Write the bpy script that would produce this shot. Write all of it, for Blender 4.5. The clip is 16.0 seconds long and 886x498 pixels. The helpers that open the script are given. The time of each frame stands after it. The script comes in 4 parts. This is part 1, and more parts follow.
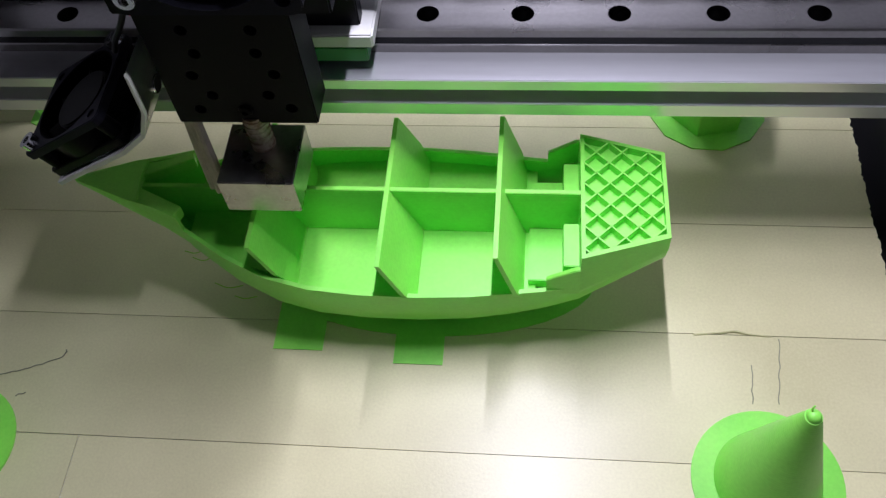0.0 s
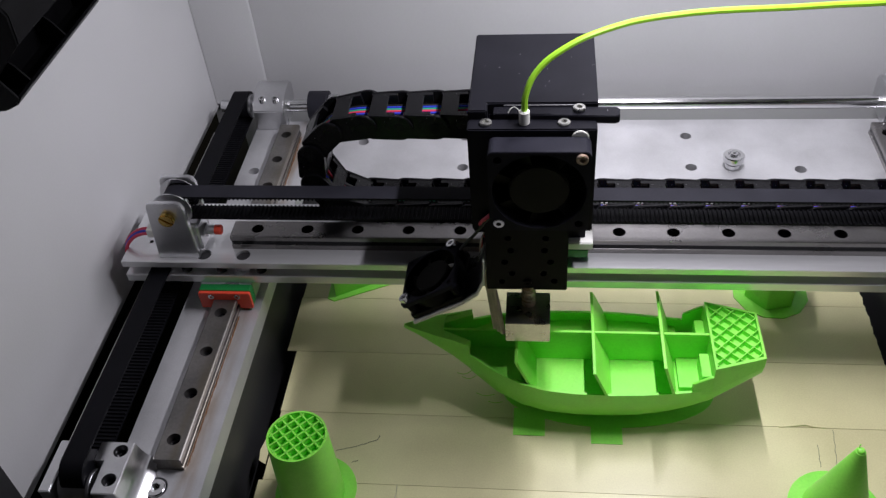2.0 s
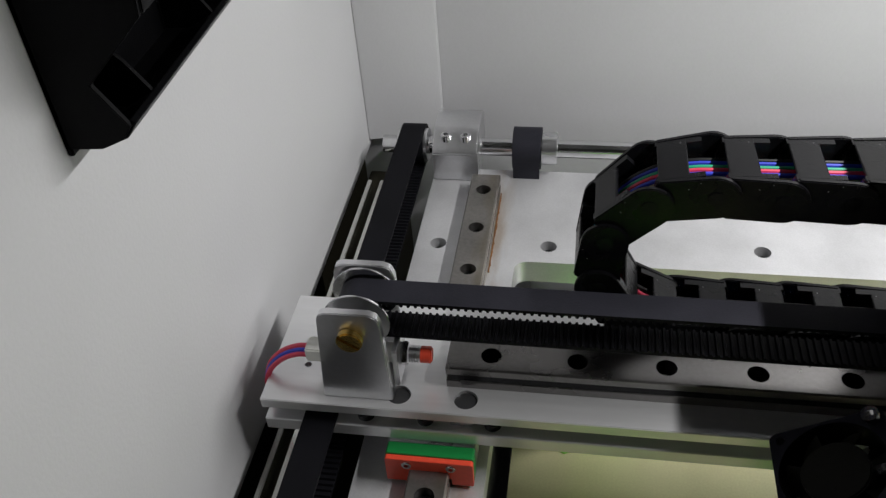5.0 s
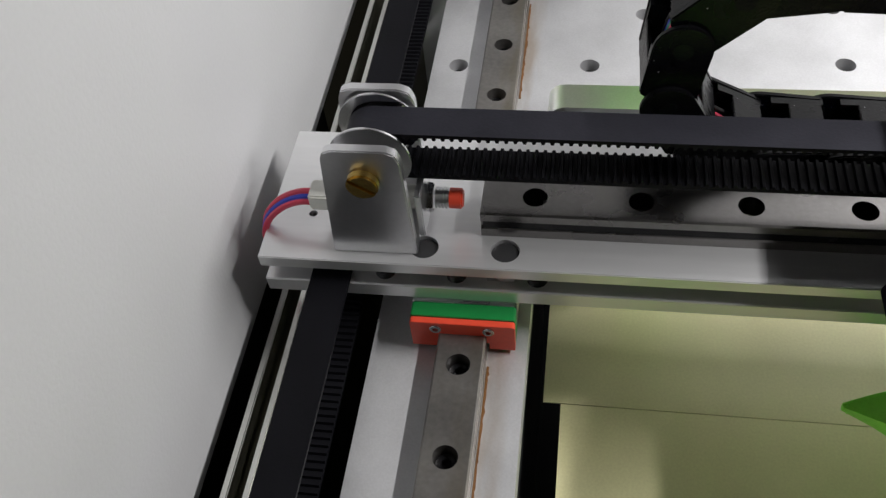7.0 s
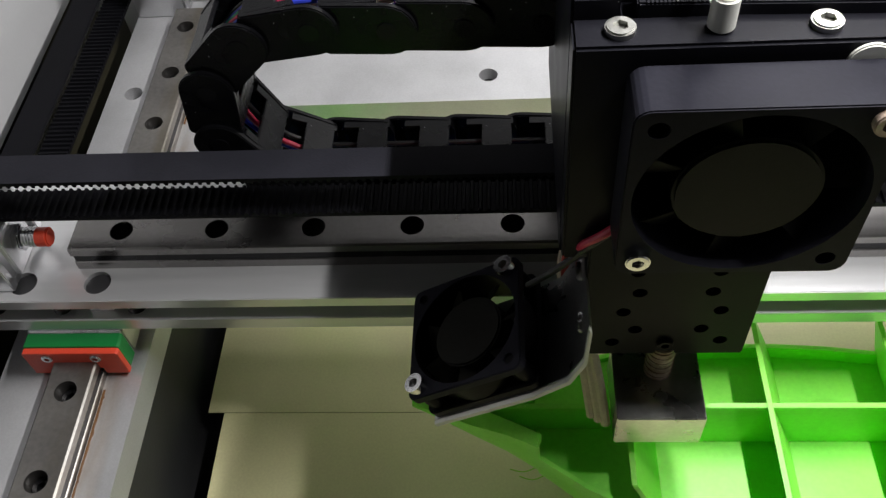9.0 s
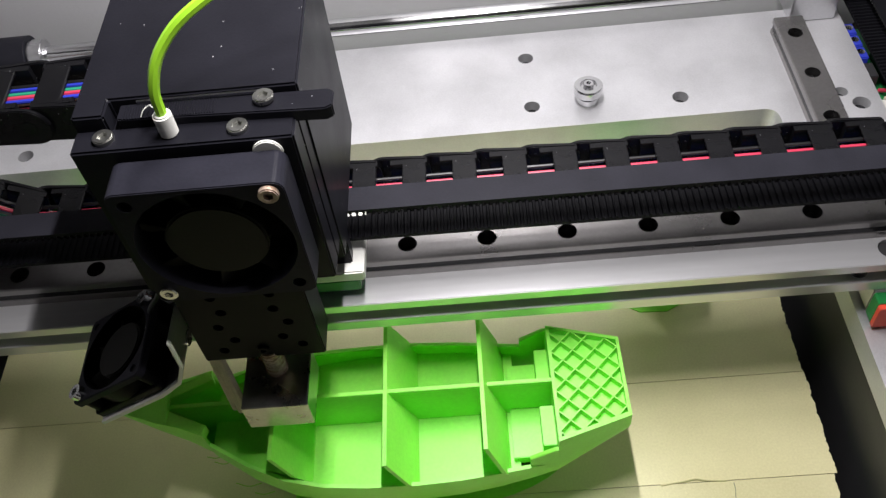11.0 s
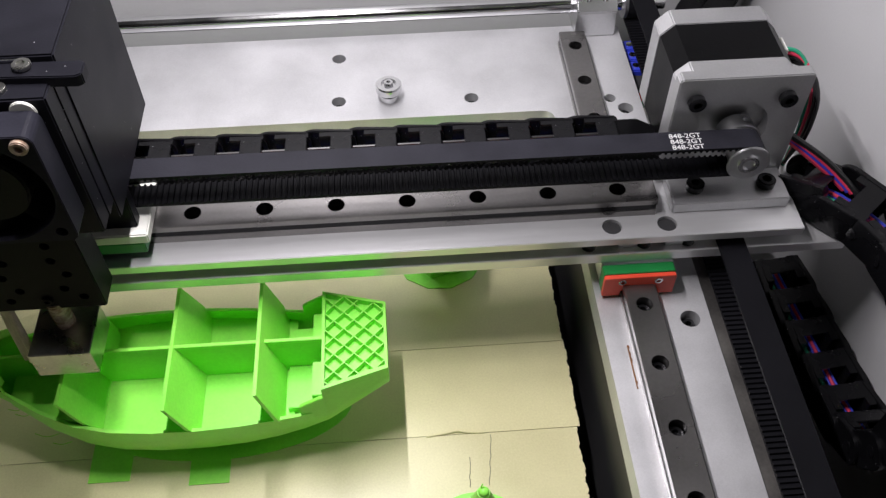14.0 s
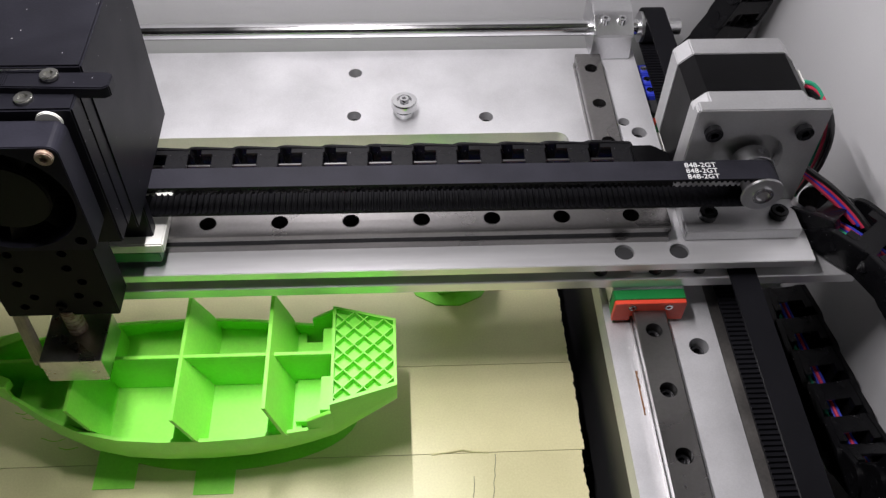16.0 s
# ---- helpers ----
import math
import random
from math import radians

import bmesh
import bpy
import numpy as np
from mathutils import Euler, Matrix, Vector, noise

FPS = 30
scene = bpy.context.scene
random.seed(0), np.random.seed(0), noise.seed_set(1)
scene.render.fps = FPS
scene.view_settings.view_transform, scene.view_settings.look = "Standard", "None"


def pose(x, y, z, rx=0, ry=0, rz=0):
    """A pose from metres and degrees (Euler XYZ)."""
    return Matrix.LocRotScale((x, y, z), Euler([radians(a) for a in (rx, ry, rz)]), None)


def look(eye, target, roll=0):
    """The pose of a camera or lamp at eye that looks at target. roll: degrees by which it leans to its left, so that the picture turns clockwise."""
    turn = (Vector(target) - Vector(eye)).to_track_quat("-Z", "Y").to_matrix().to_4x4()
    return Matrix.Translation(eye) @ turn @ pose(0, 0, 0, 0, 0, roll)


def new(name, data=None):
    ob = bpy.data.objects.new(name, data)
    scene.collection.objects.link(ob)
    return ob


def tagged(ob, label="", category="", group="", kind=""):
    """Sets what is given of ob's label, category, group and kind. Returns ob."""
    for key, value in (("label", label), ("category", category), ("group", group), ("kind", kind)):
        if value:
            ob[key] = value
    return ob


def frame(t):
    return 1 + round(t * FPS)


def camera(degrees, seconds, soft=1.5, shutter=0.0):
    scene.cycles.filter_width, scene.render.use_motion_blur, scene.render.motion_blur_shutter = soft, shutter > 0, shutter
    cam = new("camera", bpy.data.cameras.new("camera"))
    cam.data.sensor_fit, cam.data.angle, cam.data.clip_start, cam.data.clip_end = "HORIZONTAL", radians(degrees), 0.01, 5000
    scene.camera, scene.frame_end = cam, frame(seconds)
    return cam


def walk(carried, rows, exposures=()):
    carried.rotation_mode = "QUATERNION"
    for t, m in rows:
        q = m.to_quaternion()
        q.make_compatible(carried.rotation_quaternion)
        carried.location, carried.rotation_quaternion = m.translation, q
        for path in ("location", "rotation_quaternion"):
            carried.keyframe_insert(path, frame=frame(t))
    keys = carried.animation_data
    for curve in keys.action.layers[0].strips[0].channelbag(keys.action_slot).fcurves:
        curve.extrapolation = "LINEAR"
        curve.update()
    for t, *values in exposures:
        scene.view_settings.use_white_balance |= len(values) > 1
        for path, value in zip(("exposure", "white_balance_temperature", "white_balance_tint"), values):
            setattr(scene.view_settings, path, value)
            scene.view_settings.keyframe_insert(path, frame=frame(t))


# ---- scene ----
cam = camera(52.92, 16.0, soft=1.35)
walk(cam, [
    (0, look((0.2198, -0.1469, 0.2393), (0.1900, 0.0151, -0.0115), -7.32)),
    (0.5, look((0.2104, -0.2015, 0.2826), (0.1850, -0.0253, 0.0411), -5.89)),
    (1, look((0.1916, -0.2500, 0.3169), (0.1656, -0.0591, 0.0869), -5.60)),
    (1.5, look((0.1740, -0.2757, 0.3474), (0.1428, -0.0668, 0.1343), -5.66)),
    (2, look((0.1554, -0.2844, 0.3595), (0.1221, -0.0663, 0.1562), -5.26)),
    (2.5, look((0.1477, -0.2876, 0.3664), (0.1178, -0.0644, 0.1682), -4.30)),
    (3, look((0.1285, -0.2889, 0.3705), (0.0967, -0.0548, 0.1855), -4.39)),
    (3.5, look((0.0972, -0.2611, 0.3458), (0.0623, -0.0260, 0.1627), -4.03)),
    (4, look((0.0746, -0.2101, 0.3183), (0.0352, 0.0229, 0.1336), -3.97)),
    (6.3, look((0.0218, -0.1140, 0.2366), (-0.0265, 0.0845, 0.0169), -6.41)),
    (6.5, look((0.0223, -0.1119, 0.2381), (-0.0246, 0.0811, 0.0133), -6.86)),
    (7, look((0.0271, -0.1126, 0.2358), (-0.0174, 0.0727, 0.0041), -7.60)),
    (7.5, look((0.0412, -0.1120, 0.2410), (-0.0006, 0.0699, 0.0061), -8.07)),
    (8, look((0.0668, -0.1082, 0.2452), (0.0319, 0.0741, 0.0096), -7.50)),
    (8.5, look((0.0980, -0.1038, 0.2478), (0.0652, 0.0770, 0.0107), -8.36)),
    (9, look((0.1165, -0.1076, 0.2480), (0.0927, 0.0748, 0.0110), -6.84)),
    (9.5, look((0.1451, -0.1090, 0.2640), (0.1223, 0.0717, 0.0256), -7.74)),
    (10, look((0.1758, -0.1232, 0.2791), (0.1551, 0.0609, 0.0431), -7.59)),
    (12.3, look((0.2405, -0.1530, 0.2984), (0.2381, 0.0337, 0.0636), -6.81)),
    (12.5, look((0.2445, -0.1563, 0.2997), (0.2437, 0.0302, 0.0647), -5.74)),
    (13, look((0.2613, -0.1708, 0.3047), (0.2668, 0.0175, 0.0712), -3.95)),
    (13.5, look((0.2645, -0.1760, 0.3056), (0.2744, 0.0131, 0.0729), -2.40)),
    (14, look((0.2636, -0.1808, 0.3082), (0.2767, 0.0093, 0.0765), -0.30)),
    (14.5, look((0.2572, -0.1811, 0.3079), (0.2709, 0.0103, 0.0773), 0.82)),
    (15, look((0.2556, -0.1792, 0.3113), (0.2711, 0.0122, 0.0808), 1.83)),
    (15.5, look((0.2599, -0.1791, 0.3107), (0.2747, 0.0128, 0.0806), 1.89)),
    (16, look((0.2584, -0.1784, 0.3116), (0.2723, 0.0139, 0.0817), 1.88)),
], exposures=[(0, -0.2, 5700, 25), (0.6, -0.2, 5800, 20), (1.0, -0.3, 6050, 17), (1.5, -0.3, 6150, 17), (3, -0.18, 6300, 15), (4.2, -0.14, 6450, 8), (6.3, 0.36, 6550, 9), (8, 0.36, 6550, 9), (8.5, 0.0, 6550, 9), (9.2, 0.2, 6550, 9), (9.6, 0.28, 6550, 9), (10, 0.15, 6550, 10), (12.5, -0.08, 6450, 16), (16, -0.08, 6500, 15)])

# ---- light: a bar of five LEDs under the enclosure's roof, dim room light through the open front ----
world = bpy.data.worlds.new("room")
world.use_nodes = True
scene.world = world
world.node_tree.nodes["Background"].inputs[0].default_value = (1.0, 0.92, 0.66, 1)
world.node_tree.nodes["Background"].inputs[1].default_value = 0.004


def led(x, y, z, power):
    data = bpy.data.lights.new("led_light", "AREA")
    data.shape, data.size, data.size_y, data.energy = "RECTANGLE", 0.005, 0.034, power
    data.color = (1.0, 0.985, 0.985)
    ob = new("led_light", data)
    ob.matrix_basis = pose(x, y, z)
    return ob


for y_led, watts in ((-0.012, 0.36), (0.028, 0.33), (0.068, 0.30), (0.108, 0.26), (0.148, 0.20)):
    led(0.224, y_led, 0.3265, watts)


# ---- materials ----
def mat(name, color, rough=0.5, metal=0.0, scale=60.0, vary=0.12, bump=0.05, fine=900.0, tint=None, rand=0.0, stretch=(1, 1, 1), spec=0.5):
    m = bpy.data.materials.new(name)
    m.use_nodes = True
    nt = m.node_tree
    b = nt.nodes["Principled BSDF"]
    tc = nt.nodes.new("ShaderNodeTexCoord")
    mp = nt.nodes.new("ShaderNodeMapping")
    mp.inputs["Scale"].default_value = stretch
    nt.links.new(tc.outputs["Object"], mp.inputs[0])
    n1, n2 = nt.nodes.new("ShaderNodeTexNoise"), nt.nodes.new("ShaderNodeTexNoise")
    n1.inputs["Scale"].default_value, n2.inputs["Scale"].default_value = scale, fine
    n1.inputs["Detail"].default_value = 5
    for n in (n1, n2):
        nt.links.new(mp.outputs[0], n.inputs["Vector"])
    mixed = nt.nodes.new("ShaderNodeMath")
    mixed.operation = "MULTIPLY_ADD"
    mixed.inputs[1].default_value = 0.35
    nt.links.new(n2.outputs[0], mixed.inputs[0])
    nt.links.new(n1.outputs[0], mixed.inputs[2])
    ramp = nt.nodes.new("ShaderNodeValToRGB")
    lo = [c * (1 - vary) for c in color]
    hi = [min(1, c * (1 + vary)) for c in (tint or color)]
    ramp.color_ramp.elements[0].position, ramp.color_ramp.elements[1].position = 0.45, 0.95
    ramp.color_ramp.elements[0].color, ramp.color_ramp.elements[1].color = (*lo, 1), (*hi, 1)
    nt.links.new(mixed.outputs[0], ramp.inputs[0])
    out = ramp.outputs[0]
    if rand:
        oi = nt.nodes.new("ShaderNodeObjectInfo")
        hsv = nt.nodes.new("ShaderNodeHueSaturation")
        mr = nt.nodes.new("ShaderNodeMapRange")
        mr.inputs[3].default_value, mr.inputs[4].default_value = 1 - rand, 1 + rand
        nt.links.new(oi.outputs["Random"], mr.inputs[0])
        nt.links.new(mr.outputs[0], hsv.inputs["Value"])
        nt.links.new(out, hsv.inputs["Color"])
        out = hsv.outputs[0]
    nt.links.new(out, b.inputs["Base Color"])
    rr = nt.nodes.new("ShaderNodeMapRange")
    rr.inputs[3].default_value, rr.inputs[4].default_value = max(0.03, rough - 0.1), min(1, rough + 0.1)
    nt.links.new(n1.outputs[0], rr.inputs[0])
    nt.links.new(rr.outputs[0], b.inputs["Roughness"])
    b.inputs["Metallic"].default_value = metal
    b.inputs["Specular IOR Level"].default_value = spec
    if bump:
        bp = nt.nodes.new("ShaderNodeBump")
        bp.inputs["Strength"].default_value, bp.inputs["Distance"].default_value = bump, 0.0004
        nt.links.new(n2.outputs[0], bp.inputs["Height"])
        nt.links.new(bp.outputs[0], b.inputs["Normal"])
    return m


def dust(m, amount):
    """Pale specks on a dark surface."""
    nt = m.node_tree
    b = nt.nodes["Principled BSDF"]
    tc, vo, lt, mx = nt.nodes.new("ShaderNodeTexCoord"), nt.nodes.new("ShaderNodeTexVoronoi"), nt.nodes.new("ShaderNodeMath"), nt.nodes.new("ShaderNodeMix")
    vo.inputs["Scale"].default_value = 240
    vo.inputs["Randomness"].default_value = 1.0
    lt.operation = "LESS_THAN"
    lt.inputs[1].default_value = amount
    mx.data_type = "RGBA"
    nt.links.new(tc.outputs["Object"], vo.inputs["Vector"])
    nt.links.new(vo.outputs["Distance"], lt.inputs[0])
    nt.links.new(lt.outputs[0], mx.inputs[0])
    old = b.inputs["Base Color"].links[0].from_socket
    nt.links.new(old, mx.inputs[6])
    mx.inputs[7].default_value = (0.35, 0.35, 0.36, 1)
    nt.links.new(mx.outputs[2], b.inputs["Base Color"])


ALU = mat("brushed_aluminium", (0.70, 0.70, 0.715), 0.30, 1.0, 30, 0.1, 0.06, 700)
ALU_CAST = mat("sandblasted_aluminium", (0.62, 0.62, 0.635), 0.42, 0.6, 40, 0.14, 0.06, 1800)
BEAM = mat("extruded_aluminium", (0.76, 0.76, 0.77), 0.34, 0.7, 25, 0.08, 0.05, 500, stretch=(0.1, 1, 1))
STEEL = mat("ground_rail_steel", (0.29, 0.28, 0.275), 0.29, 1.0, 35, 0.15, 0.06, 800)
WORN = mat("greasy_worn_rail_steel", (0.24, 0.23, 0.225), 0.40, 0.95, 45, 0.2, 0.06, 800, tint=(0.30, 0.285, 0.265))
CHROME = mat("chromed_steel", (0.7, 0.7, 0.71), 0.16, 1.0, 50, 0.05, 0.02, 800)
CASTING = mat("cast_motor_aluminium", (0.52, 0.52, 0.53), 0.4, 0.8, 40, 0.12, 0.08, 1200)
BLACK = mat("black_anodised_aluminium", (0.010, 0.010, 0.0135), 0.38, 0.0, 50, 0.2, 0.05, 1500, spec=0.07)
PLASTIC = mat("black_plastic", (0.004, 0.004, 0.0045), 0.34, 0.0, 60, 0.25, 0.08, 1200, spec=0.06)
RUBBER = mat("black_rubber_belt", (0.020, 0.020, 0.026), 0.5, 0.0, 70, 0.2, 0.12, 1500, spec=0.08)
CHAIN = mat("glossy_black_nylon", (0.005, 0.005, 0.006), 0.26, 0.0, 90, 0.25, 0.2, 1600, spec=0.2)
ROTOR = mat("dull_black_rotor", (0.013, 0.0128, 0.010), 0.5, 0.0, 60, 0.25, 0.06, 1200, spec=0.1)
FANM = mat("satin_black_fan_plastic", (0.017, 0.017, 0.0235), 0.42, 0.0, 60, 0.25, 0.06, 1200, spec=0.05)
# darker copy of the belt rubber, with shade put into its colour
BELT_SHADE = mat("rubber_belt_shade", (0.006, 0.006, 0.0078), 0.55, 0.0, 70, 0.2, 0.12, 1500, spec=0.08)
HEATSINK = mat("matt_black_anodised_plate", (0.010, 0.010, 0.0108), 0.45, 0.0, 50, 0.2, 0.05, 1500, spec=0.06)
dust(BLACK, 0.04)
dust(CHAIN, 0.035)
# near-black that stands for the shade inside holes
HOLE_SHADE = mat("bore_shade", (0.004, 0.004, 0.0045), 0.4, 0.3, 60, 0.2, 0.05, 900)
SCREW = mat("blackened_screw", (0.02, 0.02, 0.022), 0.25, 0.6, 60, 0.2, 0.05, 900)
WALLM = mat("white_powder_coat", (0.58, 0.58, 0.592), 0.5, 0.0, 12, 0.04, 0.12, 900)
BRACKET = mat("satin_steel_sheet", (0.58, 0.58, 0.59), 0.3, 1.0, 60, 0.12, 0.08, 900)
ROOF = mat("grey_sheet", (0.07, 0.07, 0.072), 0.5, 0.0, 20, 0.1, 0.1, 900)
INNER = mat("dark_grey_sheet", (0.034, 0.034, 0.036), 0.5, 0.2, 20, 0.2, 0.1, 900)
BLOCK = mat("scratched_aluminium", (0.52, 0.52, 0.49), 0.29, 1.0, 110, 0.2, 0.12, 900)
PROFILE = mat("dark_bronze_profile", (0.034, 0.031, 0.019), 0.55, 0.0, 40, 0.2, 0.1, 900, spec=0.15)
STRIP = mat("polished_strip", (0.72, 0.72, 0.68), 0.24, 1.0, 40, 0.1, 0.05, 900)
DARK = mat("black_powder_coat", (0.003, 0.003, 0.0033), 0.5, 0.0, 40, 0.2, 0.1, 900, spec=0.2)
TAPE = mat("masking_tape", (0.68, 0.63, 0.355), 0.36, 0.0, 16, 0.09, 0.06, 1300, tint=(0.755, 0.71, 0.425), rand=0.05)
GREEN = mat("lime_green_plastic", (0.25, 0.84, 0.08), 0.42, 0.0, 40, 0.07, 0.0, 900, tint=(0.32, 0.89, 0.105))
GREEN.node_tree.nodes["Principled BSDF"].inputs["Subsurface Weight"].default_value = 0.35
GREEN.node_tree.nodes["Principled BSDF"].inputs["Subsurface Radius"].default_value = (0.6, 1.0, 0.3)
GREEN.node_tree.nodes["Principled BSDF"].inputs["Subsurface Scale"].default_value = 0.002


def layer_lines(m, pitch):
    """Fine level ridges, as printed layers leave them."""
    nt = m.node_tree
    tc, wv, bp = nt.nodes.new("ShaderNodeTexCoord"), nt.nodes.new("ShaderNodeTexWave"), nt.nodes.new("ShaderNodeBump")
    wv.bands_direction = "Z"
    wv.inputs["Scale"].default_value = 1 / pitch / 3.1416 * 0.5
    wv.inputs["Distortion"].default_value = 0.6
    bp.inputs["Strength"].default_value, bp.inputs["Distance"].default_value = 0.25, 0.0001
    nt.links.new(tc.outputs["Object"], wv.inputs["Vector"])
    nt.links.new(wv.outputs["Fac"], bp.inputs["Height"])
    nt.links.new(bp.outputs[0], nt.nodes["Principled BSDF"].inputs["Normal"])


layer_lines(GREEN, 0.0004)
BRASS = mat("brass", (0.62, 0.42, 0.12), 0.25, 1.0, 60, 0.1, 0.03, 900)
REDP = mat("red_plastic", (0.68, 0.065, 0.03), 0.4, 0.0, 60, 0.12, 0.05, 900)
GREENP = mat("green_end_cap", (0.005, 0.19, 0.04), 0.4, 0.0, 60, 0.12, 0.05, 900)
WHITEP = mat("white_plastic", (0.75, 0.75, 0.70), 0.4, 0.0, 60, 0.06, 0.05, 900)
FILA = mat("lime_filament", (0.32, 0.66, 0.03), 0.35, 0.0, 60, 0.08, 0.03, 900)
WIRE_R = mat("red_wire", (0.66, 0.045, 0.10), 0.4, 0, 60, 0.1, 0.0, 900)
WIRE_O = mat("dark_red_wire", (0.42, 0.035, 0.018), 0.4, 0, 60, 0.1, 0.0, 900)
WIRE_B = mat("blue_wire", (0.03, 0.05, 0.5), 0.4, 0, 60, 0.1, 0.0, 900)
WIRE_G = mat("green_wire", (0.02, 0.32, 0.18), 0.4, 0, 60, 0.1, 0.0, 900)
WIRE_K = mat("black_wire", (0.012, 0.012, 0.013), 0.4, 0, 60, 0.1, 0.0, 900)
WIRE_W = mat("braided_white_wire", (0.70, 0.62, 0.47), 0.6, 0, 200, 0.2, 0.3, 2000)
RUST = mat("burnt_steel", (0.30, 0.16, 0.08), 0.55, 0.4, 220, 0.4, 0.3, 900, tint=(0.5, 0.42, 0.36))
GREASE = mat("dried_brown_grease", (0.16, 0.072, 0.02), 0.35, 0.0, 120, 0.3, 0.3, 700)
PRINT = mat("white_print", (0.7, 0.7, 0.7), 0.6, 0, 60, 0.1, 0, 900)
SMUDGE = mat("grey_smear", (0.27, 0.27, 0.19), 0.6, 0.0, 120, 0.3, 0.2, 900)



def stain(m, x, half, color, amount):
    """A brown run of old grease along y, beside a rail at x: broken by noise, in metres."""
    nt = m.node_tree
    b = nt.nodes["Principled BSDF"]
    tc, sx, off, ab, fall, nz, mp, ramp, mul, mx = (nt.nodes.new("ShaderNode" + k) for k in ("TexCoord", "SeparateXYZ", "Math", "Math", "MapRange", "TexNoise", "Mapping", "ValToRGB", "Math", "Mix"))
    off.operation, ab.operation, mul.operation, mx.data_type = "SUBTRACT", "ABSOLUTE", "MULTIPLY", "RGBA"
    off.inputs[1].default_value = x
    fall.inputs[1].default_value, fall.inputs[2].default_value, fall.inputs[3].default_value, fall.inputs[4].default_value = half * 0.2, half, amount, 0.0
    mp.inputs["Scale"].default_value = (1.0, 0.22, 1.0)
    nz.inputs["Scale"].default_value, nz.inputs["Detail"].default_value = 150, 6
    ramp.color_ramp.elements[0].position, ramp.color_ramp.elements[1].position = 0.36, 0.62
    nt.links.new(tc.outputs["Object"], sx.inputs[0])
    nt.links.new(sx.outputs["X"], off.inputs[0])
    nt.links.new(off.outputs[0], ab.inputs[0])
    nt.links.new(ab.outputs[0], fall.inputs[0])
    nt.links.new(tc.outputs["Object"], mp.inputs[0])
    nt.links.new(mp.outputs[0], nz.inputs["Vector"])
    nt.links.new(nz.outputs[0], ramp.inputs[0])
    nt.links.new(fall.outputs[0], mul.inputs[0])
    nt.links.new(ramp.outputs[0], mul.inputs[1])
    nt.links.new(mul.outputs[0], mx.inputs[0])
    nt.links.new(b.inputs["Base Color"].links[0].from_socket, mx.inputs[6])
    mx.inputs[7].default_value = (*color, 1)
    nt.links.new(mx.outputs[2], b.inputs["Base Color"])


stain(ALU_CAST, 0.0078, 0.0055, (0.32, 0.21, 0.11), 0.55)
stain(WORN, 0.0035, 0.0045, (0.22, 0.185, 0.125), 0.6)

# ---- building tools, in millimetres ----
MM = 0.001
WORLD_OF = {}


def thing(name, x, y, z, label, category, group="", kind=""):
    ob = new(name)
    ob.empty_display_size = 0.01
    ob.location = (x * MM, y * MM, z * MM)
    WORLD_OF[ob.name] = Matrix.Translation(ob.location)
    return tagged(ob, label, category, group, kind)


def finish(bm, name, material):
    bmesh.ops.recalc_face_normals(bm, faces=bm.faces[:])
    me = bpy.data.meshes.new(name)
    bm.to_mesh(me)
    bm.free()
    me.materials.append(material)
    return me


def smooth(me, angle=35):
    me.polygons.foreach_set("use_smooth", [True] * len(me.polygons))
    me.set_sharp_from_angle(angle=radians(angle))


def part(name, bm, material, parent=None, label="", soft=True):
    """Links a bmesh, or a mesh, as one object, under a thing or part; its numbers are world millimetres."""
    me = bm
    if isinstance(bm, bmesh.types.BMesh):
        bmesh.ops.scale(bm, vec=(MM, MM, MM), verts=bm.verts[:])
        me = finish(bm, name, material)
    if soft:
        smooth(me)
    ob = new(name, me)
    WORLD_OF[ob.name] = Matrix.Identity(4)
    if parent:
        ob.parent = parent
        ob.matrix_parent_inverse = WORLD_OF[parent.name].inverted()
    if label:
        ob["label"] = label
    return ob


def structure(name, bm, material, label, category):
    return tagged(part(name, bm, material), label, category, "", "structure")


def single(name, bm, material, label, category, group="", kind=""):
    return tagged(part(name, bm, material), label, category, group, kind)


def box(x0, x1, y0, y1, z0, z1, bevel=0.0, bm=None, turn=None, seg=2):
    bm = bm or bmesh.new()
    m = Matrix.Translation(((x0 + x1) / 2, (y0 + y1) / 2, (z0 + z1) / 2))
    if turn:
        m = m @ turn
    m = m @ Matrix.Diagonal((abs(x1 - x0), abs(y1 - y0), abs(z1 - z0), 1))
    vs = bmesh.ops.create_cube(bm, size=1.0, matrix=m)["verts"]
    if bevel:
        es = list({e for v in vs for e in v.link_edges})
        bmesh.ops.bevel(bm, geom=es, offset=bevel, segments=seg, affect="EDGES", clamp_overlap=True)
    return bm


AX = {"x": Matrix.Rotation(radians(90), 4, "Y"), "y": Matrix.Rotation(radians(-90), 4, "X"), "z": Matrix.Identity(4)}


def cyl(x, y, z, axis, r, length, seg=24, r2=None, bm=None, bevel=0.0, turn=None):
    """A cylinder centred at x, y, z."""
    bm = bm or bmesh.new()
    m = Matrix.Translation((x, y, z)) @ (turn or AX[axis])
    vs = bmesh.ops.create_cone(bm, cap_ends=True, segments=seg, radius1=r, radius2=r if r2 is None else r2, depth=length, matrix=m)["verts"]
    if bevel:
        es = [e for e in {e for v in vs for e in v.link_edges} if any(len(f.verts) > 4 for f in e.link_faces)]
        bmesh.ops.bevel(bm, geom=es, offset=bevel, segments=2, affect="EDGES", clamp_overlap=True)
    return bm


